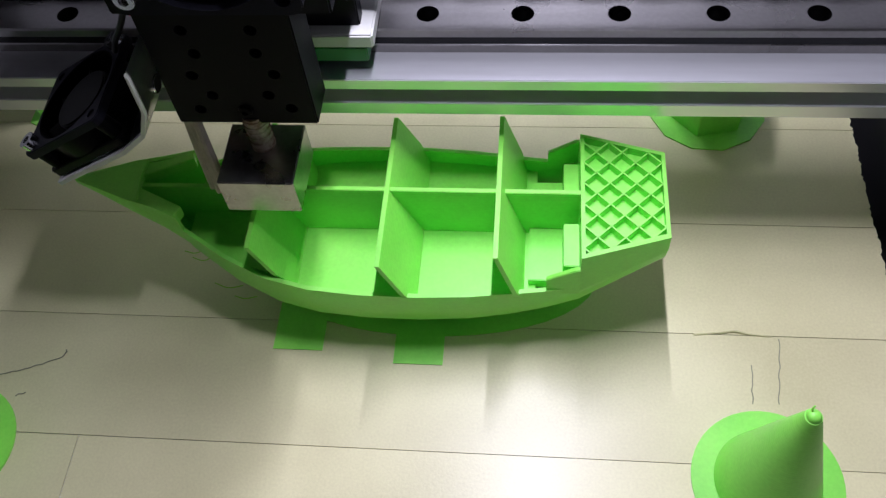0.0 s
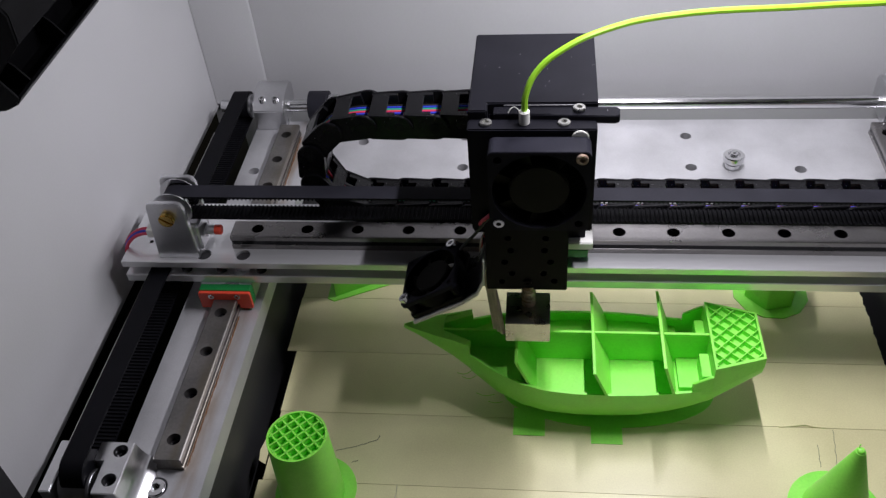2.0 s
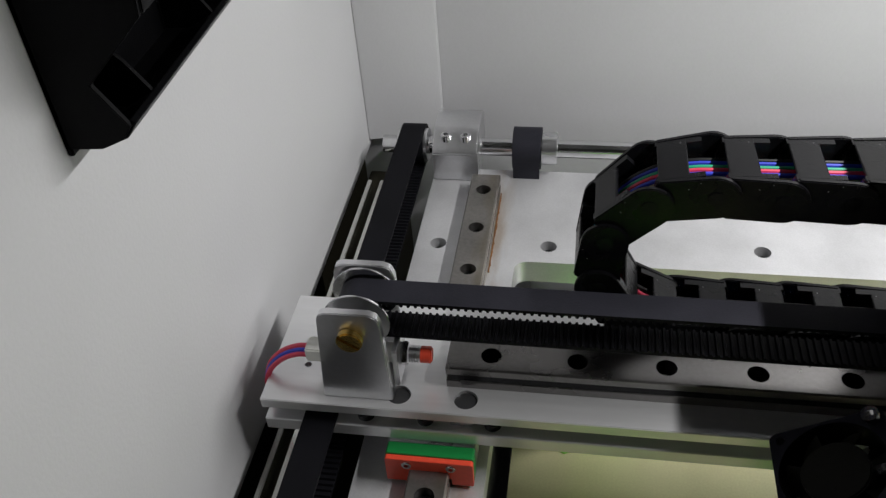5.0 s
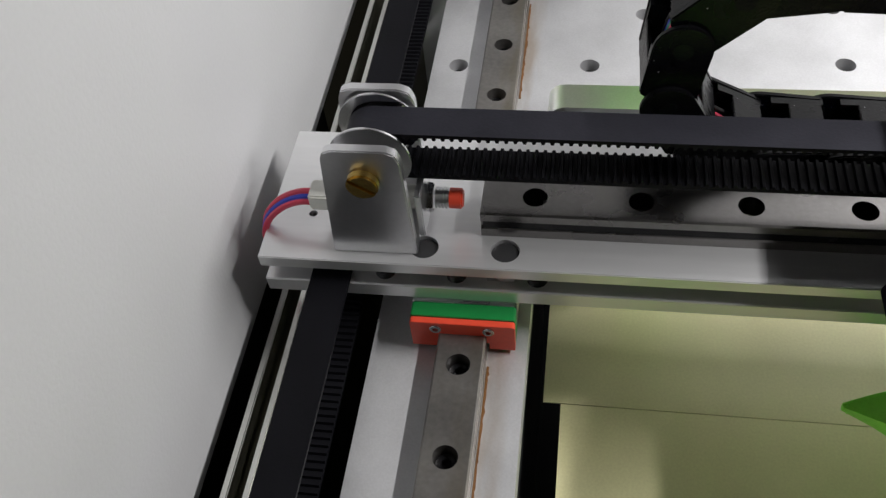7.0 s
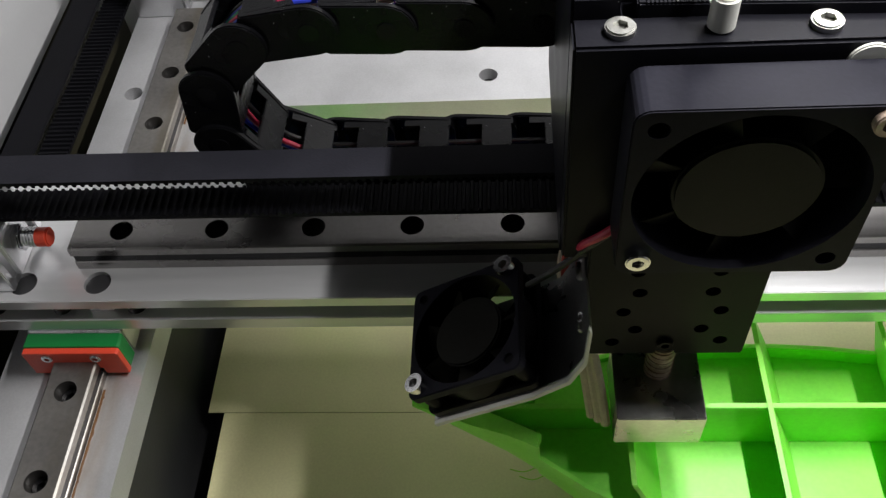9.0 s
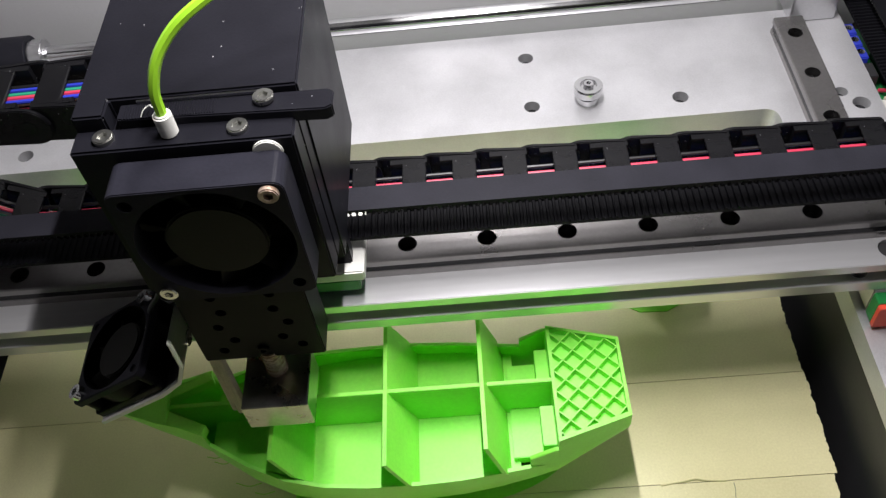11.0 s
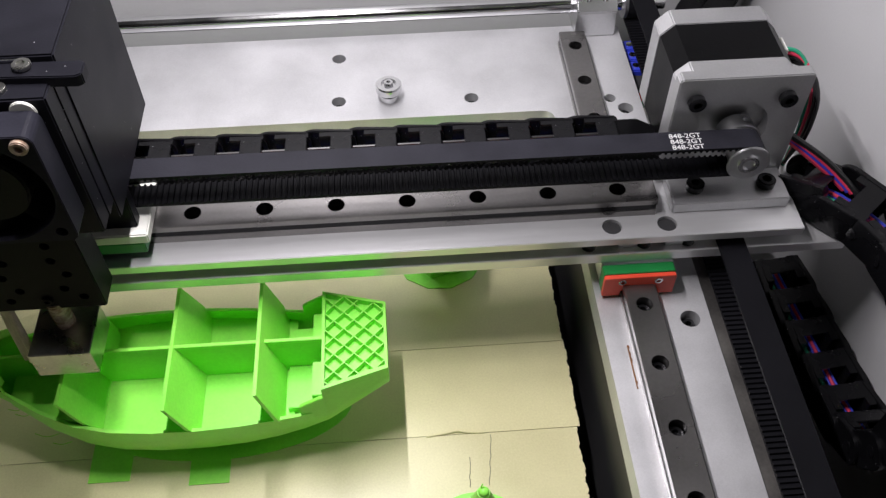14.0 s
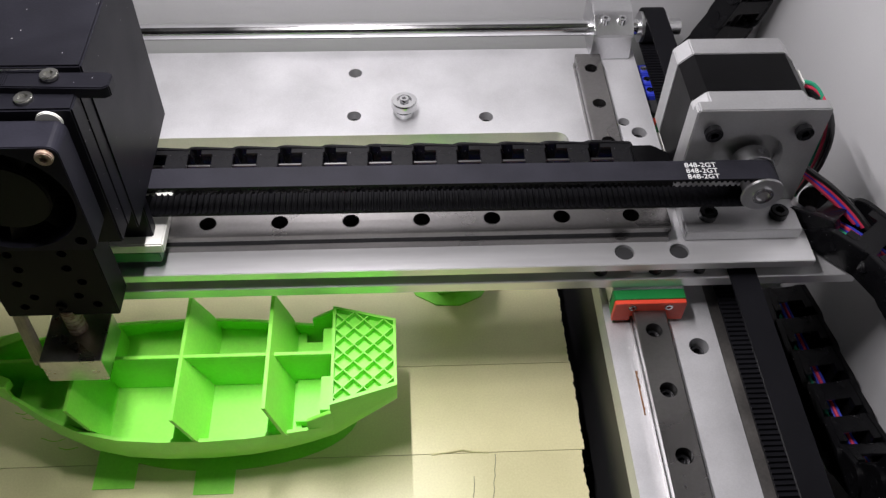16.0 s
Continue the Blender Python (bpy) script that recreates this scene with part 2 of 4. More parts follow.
def prism(outline, axis, a, b, bm=None, bevel=0.0):
    """A closed outline of pairs, pushed from a to b along an axis. x: pairs are y, z; y: x, z; z: x, y."""
    bm = bm or bmesh.new()
    put = {"x": lambda p, q: (q, p[0], p[1]), "y": lambda p, q: (p[0], q, p[1]), "z": lambda p, q: (p[0], p[1], q)}[axis]
    lo = [bm.verts.new(put(p, a)) for p in outline]
    hi = [bm.verts.new(put(p, b)) for p in outline]
    n = len(outline)
    fs = [bm.faces.new(lo), bm.faces.new(hi[::-1])]
    for i in range(n):
        fs.append(bm.faces.new((lo[i], lo[(i + 1) % n], hi[(i + 1) % n], hi[i])))
    if bevel:
        bmesh.ops.recalc_face_normals(bm, faces=fs)
        es = list({e for f in fs for e in f.edges})
        bmesh.ops.bevel(bm, geom=es, offset=bevel, segments=2, affect="EDGES", clamp_overlap=True)
    return bm


def round_rect(x0, x1, y0, y1, r, seg=5):
    pts = []
    for cx, cy, a in ((x1 - r, y1 - r, 0), (x0 + r, y1 - r, 90), (x0 + r, y0 + r, 180), (x1 - r, y0 + r, 270)):
        for k in range(seg + 1):
            t = radians(a + 90 * k / seg)
            pts.append((cx + r * math.cos(t), cy + r * math.sin(t)))
    return pts


def cut(bm, cutter, material, name="cut"):
    """The solid bm less the solid cutter, as a mesh in metres."""
    for b in (bm, cutter):
        bmesh.ops.scale(b, vec=(MM, MM, MM), verts=b.verts[:])
    a = new(name, finish(bm, name, material))
    c = new("cutter", finish(cutter, "cutter", material))
    md = a.modifiers.new("holes", "BOOLEAN")
    md.object, md.operation, md.solver = c, "DIFFERENCE", "EXACT"
    dg = bpy.context.evaluated_depsgraph_get()
    me = bpy.data.meshes.new_from_object(a.evaluated_get(dg))
    me.name = name
    bpy.data.objects.remove(a)
    bpy.data.objects.remove(c)
    if not me.materials:
        me.materials.append(material)
    return me


def tube(points, r, name, material, parent=None, label="", seg=6, smooth_curve=True):
    """A round wire along points, in millimetres, as a mesh."""
    cu = bpy.data.curves.new(name, "CURVE")
    cu.dimensions, cu.bevel_depth, cu.bevel_resolution, cu.use_fill_caps = "3D", r * MM, 2, True
    sp = cu.splines.new("BEZIER")
    sp.resolution_u = seg
    sp.bezier_points.add(len(points) - 1)
    for p, q in zip(sp.bezier_points, points):
        p.co = [c * MM for c in q]
        p.handle_left_type = p.handle_right_type = "AUTO"
    tmp = new(name, cu)
    me = bpy.data.meshes.new_from_object(tmp.evaluated_get(bpy.context.evaluated_depsgraph_get()))
    bpy.data.objects.remove(tmp)
    me.materials.clear()
    me.materials.append(material)
    return part(name, me, material, parent, label)


def cap_screw(x, y, z, axis, r, h, material, parent, name="screw", label=""):
    """A socket cap screw whose head's outer face looks along the axis: 'z' up, 'y' to the front, 'x' to the left."""
    d = {"z": (0, 0, 1), "y": (0, -1, 0), "x": (-1, 0, 0)}[axis]
    bm = cyl(x - d[0] * h / 2, y - d[1] * h / 2, z - d[2] * h / 2, axis, r, h, 18, bevel=r * 0.12)
    hexa = cyl(x, y, z, axis, r * 0.52, h * 1.1, 6)
    return part(name, cut(bm, hexa, material, name), material, parent, label)


# ---- the enclosure ----
DX = -28.2   # the print head's place along the beam
XL, XR = 0.0, 348.0
WL, WR, WB = -60.0, 450.0, 205.0

structure("front_post", box(WL - 40, WL + 1, -150, -100.5, -140, 335), INNER, "dark grey front post of the enclosure", "post")
structure("wall_left", box(WL - 6, WL, -100, WB, 37, 335), WALLM, "white powder-coated side wall of the printer enclosure", "wall")
structure("wall_right", box(WR, WR + 6, -330, WB, -140, 335), WALLM, "white powder-coated side wall beside the motor", "wall")
structure("wall_back", box(WL - 6, WR + 6, WB, WB + 6, -140, 335), WALLM, "white powder-coated back wall of the printer enclosure", "wall")
structure("trim", prism([(WL, 196.5), (-27, 202.6), (-25.4, 203.4), (-25.2, WB), (WL, WB)], "z", 40, 335, bevel=0.4), WALLM, "white folded corner panel at the back", "corner post")
structure("ceiling", box(WL - 6, WR + 6, -100, WB + 6, 335, 341), ROOF, "grey roof panel of the enclosure above the light bar", "ceiling")
structure("floor", box(WL - 40, WR + 6, -330, WB + 6, -146, -140), DARK, "black base plate of the printer", "floor")
structure("inner_wall_left", box(12.5, 14, -104, 113, -140, 33), INNER, "grey sheet inner wall below the frame", "wall")
structure("front_panel", box(-20, 369, -122.5, -119, -140, 32.9), DARK, "black front panel below the frame", "wall")
structure("inner_wall_right", box(335, 336.5, -104, 113, -140, 33), INNER, "grey sheet inner wall below the frame", "wall")
structure("side_wall_lower", box(WL - 46, WL - 40, -330, WB, -140, 37), DARK, "black lower side panel of the enclosure", "wall")
fixture = thing("led_bar", 224, 50, 335, "long white light bar fixed under the roof", "lamp")
part("housing", box(214, 234, -66, 166, 331, 335, 1), WHITEP, fixture)
for y in (-12, 28, 68, 108, 148):
    part("led_chip", box(219, 229, y - 15, y + 15, 328.4, 330.9, 0.3), WHITEP, fixture)

# ---- the machine frame ----
frame_plate = prism(round_rect(-24, 373, -123, 172, 3), "z", 33, 43)
holes = prism(round_rect(16, 333, -103, 112.5, 5), "z", 20, 60)
for x, y, r in ((108.8, 124.9, 3.2), (108.2, 154.5, 3.2), (238.5, 155.3, 3.2), (238.4, 125.2, 3.2), (297.7, 123.4, 3.2), (28.3, 122.1, 3.2), (46.5, 150, 3.2),
                (-15.2, 121, 3.2), (365.2, 111.4, 3.4), (359.5, 118.5, 2.6), (365.5, -2.5, 3.6), (365.5, -75, 3.6), (-17, 60, 3.2), (365, 60, 3.2), (-4, -93, 5.2), (352, -93, 5.2)):
    cyl(x, y, 41, "z", r, 24, 24, bm=holes)
frame_mesh = cut(frame_plate, holes, ALU_CAST, "machine_frame")
FRAME_HOLES = ((108.8, 124.9), (108.2, 154.5), (238.5, 155.3), (238.4, 125.2), (297.7, 123.4), (28.3, 122.1), (46.5, 150), (-15.2, 121), (365, 60))
frame_ob = tagged(part("machine_frame", frame_mesh, ALU_CAST), "milled aluminium machine frame with a large opening over the bed", "frame", "", "structure")


# dark discs inside the frame holes paint the shade of their depth
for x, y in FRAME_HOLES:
    part("hole_shade_disc", cyl(x, y, 36.4, "z", 3.15, 4, 20), HOLE_SHADE, frame_ob)


def linear_rail(name, origin, along, length, first, pitch, count, label, screws=True, metal=None):
    """A profile rail, 12 wide and 8 high, with countersunk holes; along: 'x' or 'y'."""
    ox, oy, oz = origin
    t = thing(name, ox, oy, oz, label, "rail", "linear rails")
    side = [(-6, 0), (6, 0), (6, 2.6), (5.3, 3.1), (5.3, 4.8), (6, 5.4), (6, 7.6), (5.5, 8), (-5.5, 8), (-6, 7.6), (-6, 5.4), (-5.3, 4.8), (-5.3, 3.1), (-6, 2.6)]
    cutter = bmesh.new()
    if along == "y":
        bm = prism([(ox + p, oz + q) for p, q in side], "y", oy, oy + length)
    else:
        bm = prism([(oy + p, oz + q) for p, q in side], "x", ox, ox + length)
    for k in range(count):
        s = first + pitch * k
        cx, cy = (ox, s) if along == "y" else (s, oy)
        cyl(cx, cy, oz + 6, "z", 3.0, 9, 24, bm=cutter)
    metal = metal or STEEL
    part("rail_body", cut(bm, cutter, metal, "rail_body"), metal, t)
    for e in (-1, 1):
        lo, hi = sorted((e * 5.2, e * 5.75))
        groove = box(ox + lo, ox + hi, oy + 0.5, oy + length - 0.5, oz + 2.9, oz + 5.1) if along == "y" else box(ox + 0.5, ox + length - 0.5, oy + lo, oy + hi, oz + 2.9, oz + 5.1)
        part("raceway", groove, SCREW, t, "dark greasy raceway", soft=False)
    for k in range(count):
        s = first + pitch * k
        cx, cy = (ox, s) if along == "y" else (s, oy)
        # black disc on the hole's floor, its colour standing for shade
        part("bore", cyl(cx, cy, oz + 1.8, "z", 2.95, 0.5, 20), HOLE_SHADE, t)
        if screws:
            cap_screw(cx, cy, oz + 4.6, "z", 2.6, 2.6, SCREW, t)
    return t


PY = 24.58
linear_rail("linear_rail", (XL, -84, 42.4), "y", 242, -3 * PY, PY, 10, "ground steel rail with brown grease along its edge", metal=WORN)
linear_rail("linear_rail", (XR, -84, 42.4), "y", 242, -3 * PY, PY, 10, "ground steel rail with black screws on the frame")
linear_rail("linear_rail", (4, 31.4, 69.3), "x", 350, 16.7, 24.9, 14, "long ground steel rail on the cross beam", screws=False)

# the print bed
bed = thing("print_bed", 175, 0, 0, "print bed covered with cream masking tape", "print bed")
part("curled_tape", prism([(24.5, -52), (21, -50), (20.2, -44), (21.5, -38), (24.5, -36)], "z", 0.3, 0.7), TAPE, bed)
part("bed_plate", box(26, 324, -112, 98, -6, -0.5, 0.5), ALU, bed)
random.seed(5)
edges = [-112, -101, -60, -20, 19.6, 59.5, 98.5]
for i in range(len(edges) - 1):
    y0, y1 = edges[i] + 0.12, edges[i + 1] - 0.12
    z = 0.0
    left, right = (18.8 if i in (4, 5) else 24) + random.uniform(-1.0, 1.0), 326.5 + random.uniform(-1, 1)
    cuts = [left, 89.5, right] if i == 1 else [left, right]
    for a, b in zip(cuts[:-1], cuts[1:]):
        pts = [(a + 0.15, y0)]
        n = 44
        if b == right:
            pts += [(b + random.uniform(-0.45, 0.3) + 0.3 * math.sin(k * 0.55 + i * 2) * math.sin(k * 0.21), y0 + (y1 - y0) * k / n) for k in range(n + 1)]
        else:
            pts += [(b - 0.15, y0), (b - 0.15, y1)]
        pts.append((a + 0.15, y1))
        part("tape_strip", prism(pts, "z", -0.45, z + random.uniform(-0.08, 0.0)), TAPE, bed, soft=False)

# hairs and smears of plastic left on the tape
random.seed(11)
for pts in ([(292.4, -21), (291.6, -30), (290.6, -36), (289.7, -43)], [(283.8, -29.5), (283.2, -36), (282.4, -43.5)], [(57.5, -42.3), (64, -40.6), (71, -38.0), (76.3, -35.6), (77.8, -33.6), (76.9, -32.8)], [(66, -48.8), (69.6, -47)]):
    dense = []
    for (xa, ya), (xb, yb) in zip(pts[:-1], pts[1:]):
        for k in range(4):
            dense.append((xa + (xb - xa) * k / 4 + random.uniform(-0.25, 0.25), ya + (yb - ya) * k / 4 + random.uniform(-0.25, 0.25), 0.12))
    tagged(tube(dense, random.uniform(0.13, 0.22), "plastic_hair", SMUDGE), "thin dark plastic hair stuck to the tape", "plastic hair")
crease = [(268, -20.2, 0.05), (273, -19.6, 0.1), (277, -19.2, 0.3), (280, -18.8, 0.45), (283, -19.4, 0.25), (290, -20.0, 0.05)]
tagged(tube(crease, 0.45, "tape_crease", TAPE), "raised crease along a tape seam", "tape crease")

# ---- the gantry ----
beam = thing("gantry_beam", 175, 38, 56, "extruded aluminium cross beam with a slot along its front", "beam")
profile = [(15.2, 56), (60, 56), (60, 69.3), (15.2, 69.3), (15.2, 65.6), (22.5, 65.6), (22.5, 60.6), (15.2, 60.6)]
bm = prism(profile, "x", -50.5, 424, bevel=0.25)
cutter = box(405.5, 430, 0, 80, 60.6, 80)
for x in (-9.5, 10.2, 337.6, 357.4):
    cyl(x, 20.9, 66, "z", 3.5, 8.5, 24, bm=cutter)
cyl(-39.5, 30, 68, "z", 1.1, 6, 14, bm=cutter)
part("beam_profile", cut(bm, cutter, BEAM, "beam_profile"), BEAM, beam)
for x in (-9.5, 10.2, 337.6, 357.4):
    part("sunk_bolt", cyl(x, 20.9, 67.6, "z", 3.45, 1.4, 24, bevel=0.2), INNER, beam)
for x in (-20, -2, 18, 330, 350, 366):
    part("slot_screw", cyl(x, 19.5, 61.8, "z", 2.6, 2.4, 16), SCREW, beam)
for x in (9, 344, 361):
    part("slot_spacer", box(x - 3.4, x + 3.4, 18, 22.4, 60.7, 65.5, 0.2), ALU, beam)


def carriage_block(x, y0, y1, z0, z1, half, label):
    t = thing("rail_carriage", x, (y0 + y1) / 2, z0, label, "rail carriage", "rail carriages under the beam")
    part("block_body", box(x - half, x + half, y0 + 6, y1 - 6, z0, z1, 0.6), ALU, t)
    for s, ya, yb, yc in ((1, y0, y0 + 1.8, y0 + 6), (-1, y1, y1 - 1.8, y1 - 6)):
        a = [(x - half, z0), (x - 6.6, z0), (x - 6.6, z0 + 2.6), (x + 6.6, z0 + 2.6), (x + 6.6, z0), (x + half, z0), (x + half, z1 - 1.1), (x + half - 0.5, z1 - 0.6), (x - half + 0.5, z1 - 0.6), (x - half, z1 - 1.1)]
        part("end_plate", prism([(p, q - 0.5) for p, q in a], "y", min(ya, yb), max(ya, yb), bevel=0.12), REDP, t, "red end plate")
        part("end_cap", prism(a, "y", min(yb, yc) + 0.01, max(yb, yc) - 0.01, bevel=0.12), GREENP, t, "green end cap")
    for dx in (-6.6, 6.6):
        cap_screw(x + dx, y0 - 0.6, z1 - 3.2, "y", 1.5, 1.6, CHROME, t)
    return t


carriage_block(XL, 8.6, 56, 45.2, 55.9, 13.1, "steel rail carriage with red and green end caps")
carriage_block(XR, 8.6, 56, 45.2, 55.9, 13.1, "steel rail carriage with red and green end caps")


def belt_loop(name, x0, x1, y0, y1, z0, z1, r, label):
    """A toothed belt round two pulleys along x: outer band with teeth on its inside."""
    t = thing(name, (x0 + x1) / 2, (y0 + y1) / 2, (z0 + z1) / 2 - r, label, "belt")
    n, pts = 14, []
    for k in range(n + 1):
        a = radians(90 + 180 * k / n)
        pts.append((x0 + r * math.cos(a), z0 + r * math.sin(a)))
    for k in range(n + 1):
        a = radians(-90 + 180 * k / n)
        pts.append((x1 + r * math.cos(a), z1 + r * math.sin(a)))
    bm = bmesh.new()
    rings = []
    for i, (px, pz) in enumerate(pts):
        cx, cz = (x0, z0) if i <= n else (x1, z1)
        d = Vector((px - cx, pz - cz)).normalized()
        rings.append([bm.verts.new(v) for v in ((px, y0, pz), (px, y1, pz), (px - d.x, y1, pz - d.y), (px - d.x, y0, pz - d.y))])
    for i in range(len(rings)):
        a, b = rings[i], rings[(i + 1) % len(rings)]
        # outer face in plain rubber; sides and inner face in the painted-shade copy
        for j in range(4):
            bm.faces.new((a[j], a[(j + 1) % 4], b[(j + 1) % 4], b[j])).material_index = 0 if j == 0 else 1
    part("belt_band", bm, RUBBER, t).data.materials.append(BELT_SHADE)
    verts, faces = [], []
    count = int((x1 - x0) / 2)
    for up in (1, -1):
        for k in range(count):
            x = x0 + 2 * k + 1
            zc = z0 + (z1 - z0) * (x - x0) / (x1 - x0) + up * (r - 1)
            i = len(verts)
            for yy in (y0, y1):
                verts += [((x - 0.55) * MM, yy * MM, (zc + up * 0.02) * MM), ((x - 0.3) * MM, yy * MM, (zc - up * 0.75) * MM), ((x + 0.3) * MM, yy * MM, (zc - up * 0.75) * MM), ((x + 0.55) * MM, yy * MM, (zc + up * 0.02) * MM)]
            faces += [(i, i + 1, i + 2, i + 3), (i + 7, i + 6, i + 5, i + 4), (i, i + 4, i + 5, i + 1), (i + 1, i + 5, i + 6, i + 2), (i + 2, i + 6, i + 7, i + 3)]
    me = bpy.data.meshes.new("belt_teeth")
    me.from_pydata(verts, [], faces)
    # teeth take the darker copy too, for shade between the strands
    me.materials.append(BELT_SHADE)
    tagged(part("belt_teeth", me, BELT_SHADE, t, soft=False), kind="stuff")
    return t


x_belt = belt_loop("timing_belt", -20.2, 382.1, 26.8, 35.8, 94.2, 92.6, 6.9, "black toothed drive belt with white print, along the beam")
for k in range(3):
    cu = bpy.data.curves.new("print", "FONT")
    cu.body, cu.size, cu.extrude = "848-2GT", 3.0 * MM, 0.00004
    tmp = new("print", cu)
    me = bpy.data.meshes.new_from_object(tmp.evaluated_get(bpy.context.evaluated_depsgraph_get()))
    bpy.data.objects.remove(tmp)
    me.transform(Matrix.Translation((355 * MM, (32.6 - 2.7 * k) * MM, 99.66 * MM)))
    me.materials.clear()
    me.materials.append(PRINT)
    part("print", me, PRINT, x_belt, "white printed lettering 848-2GT", soft=False)

# left idler with its two cheeks, and the end switch
idler = thing("belt_idler", -21, 27, 69.3, "aluminium idler bracket with a brass axle screw", "belt idler")
for ya, yb in ((18.4, 21.0), (38.4, 41.0)):
    cheek = [(-31.5, 69.3), (-10.8, 69.3), (-11.4, 100), (-12.4, 102.6), (-14.6, 103.6), (-26.4, 103.6), (-28.4, 102.8), (-29.2, 100.6)]
    part("cheek", prism(cheek, "y", ya, yb, bevel=0.3), ALU, idler)
part("bracket_foot", box(-31.5, -10.8, 21.0, 38.4, 69.3, 72, 0.3), ALU, idler)
wheel = part("idler_wheel", cyl(-20.2, 31.2, 94.2, "y", 5.8, 10.4, 36), CHROME, idler)
for y in (25.6, 37.0):
    part("flange", cyl(-20.2, y, 94.2, "y", 9.6, 0.8, 40, bevel=0.15), CHROME, wheel)
axle = cyl(-20.2, 17.2, 94.8, "y", 3.7, 2.4, 28, bevel=0.4)
slot = box(-24.5, -16, 15.3, 16.8, 94.3, 95.3, turn=Matrix.Rotation(radians(35), 4, "Y"))
part("axle_screw", cut(axle, slot, BRASS, "axle_screw"), BRASS, idler, "slotted brass axle screw")

switch = thing("limit_switch", -8, 29, 69.3, "round limit switch with a red button", "limit switch")
part("switch_bracket", box(-10.6, -9, 22, 34, 72, 86, 0.3), ALU, switch)
part("switch_body", cyl(-16, 28.1, 79.5, "x", 3.0, 12, 20), WHITEP, switch)
part("nut", cyl(-8.0, 28.1, 79.5, "x", 3.7, 2.0, 6, bevel=0.3), CHROME, switch)
for x in (-6.4, -5.6, -4.8, -4.0):
    part("thread", cyl(x, 28.1, 79.5, "x", 2.6, 0.45, 20), ALU, switch)
part("threaded_neck", cyl(-4.4, 28.1, 79.5, "x", 2.3, 4.4, 16), ALU, switch)
part("button", cyl(-1.9, 28.1, 79.5, "x", 2.5, 3.6, 20, bevel=0.4), REDP, switch, "red push button")
part("plug", box(-37.5, -31.6, 24.6, 30.6, 76.6, 81.6, 0.5), WHITEP, switch, "clear plug on the switch wires")
for k, m in enumerate((WIRE_R, WIRE_B, WIRE_R)):
    tube([(-34, 28 - 1.0 * k, 79.6 - 0.8 * k), (-41, 28.0 - 0.9 * k, 79.4 - 0.8 * k), (-48, 26.8 - 0.8 * k, 75.4 - 0.9 * k), (-51.5, 26.2 - 0.7 * k, 68 - 0.6 * k), (-52.5, 28, 59), (-53, 32, 46)], 0.85, "wire", m, switch)

# motor, its mount and pulley
motor = thing("stepper_motor", 380, 60, 74, "square stepper motor with a black body and silver ends", "motor")
part("rear_bell", prism([(p, q) for p, q in round_rect(358.9, 401.1, 73.6, 115.8, 4.5, 1)], "y", 73, 82, bevel=0.4), CASTING, motor, soft=False)
part("stator", prism([(p, q) for p, q in round_rect(359.1, 400.9, 73.8, 115.6, 4.5, 1)], "y", 53, 73), PLASTIC, motor, "black laminated stator")
part("front_bell", prism([(p, q) for p, q in round_rect(358.9, 401.1, 73.6, 115.8, 4.5, 1)], "y", 46, 53, bevel=0.4), CASTING, motor, soft=False)
part("shaft", cyl(382, 38, 92.6, "y", 2.5, 24, 20), CHROME, motor)
pulley = part("pulley", cyl(382, 33, 92.6, "y", 5.8, 10, 36), ALU, motor, "toothed aluminium pulley")
for y, r in ((26, 7.3), (37.2, 7.3)):
    part("flange", cyl(382, y, 92.6, "y", r, 1.0, 40, bevel=0.2), ALU, pulley)
part("hub", cut(cyl(382, 40.6, 92.6, "y", 6.8, 6.0, 36, bevel=0.3), cyl(384, 40.6, 99, "z", 1.3, 6, 14), ALU, "hub"), ALU, pulley)
part("bore", cut(cyl(382, 25.3, 92.6, "y", 3.6, 0.8, 24), cyl(382, 25, 92.6, "y", 2.3, 4, 20), CHROME, "bore"), CHROME, pulley)
part("plug", box(401, 406, 68, 76, 98, 106, 0.4), WHITEP, motor)
mount = thing("motor_mount", 382, 44, 69.3, "thick aluminium motor mount bracket", "bracket")
face = prism([(357.5, 69.4), (403.5, 69.4), (403.5, 116.6), (402.6, 117.5), (358.4, 117.5), (357.5, 116.6)], "y", 41, 45.9, bevel=0.4)
hole = cyl(380, 43, 94.7, "y", 12.5, 14, 40)
part("face_plate", cut(face, hole, CASTING, "face_plate"), CASTING, mount)
part("foot", box(360, 402.3, 25.5, 40.9, 69.4, 74.2, 0.4), CASTING, mount)
for x in (364.4, 395.6):
    cap_screw(x, 38.0, 108.5, "y", 3.0, 3.0, SCREW, mount)
for x in (369, 395):
    cap_screw(x, 32.5, 77.4, "z", 3.3, 3.3, SCREW, mount)
for k, m in enumerate((WIRE_G, WIRE_R, WIRE_K, WIRE_K)):
    tube([(405, 72, 104 - 1.5 * k), (411 + k, 70 - k, 103 - 1.5 * k), (415 + 0.6 * k, 64 - k, 96), (415 + 0.5 * k, 58 - 1.5 * k, 80), (413, 55, 62), (411, 54, 50)], 0.8, "motor_wire", m, motor)

# ---- cable chains ----


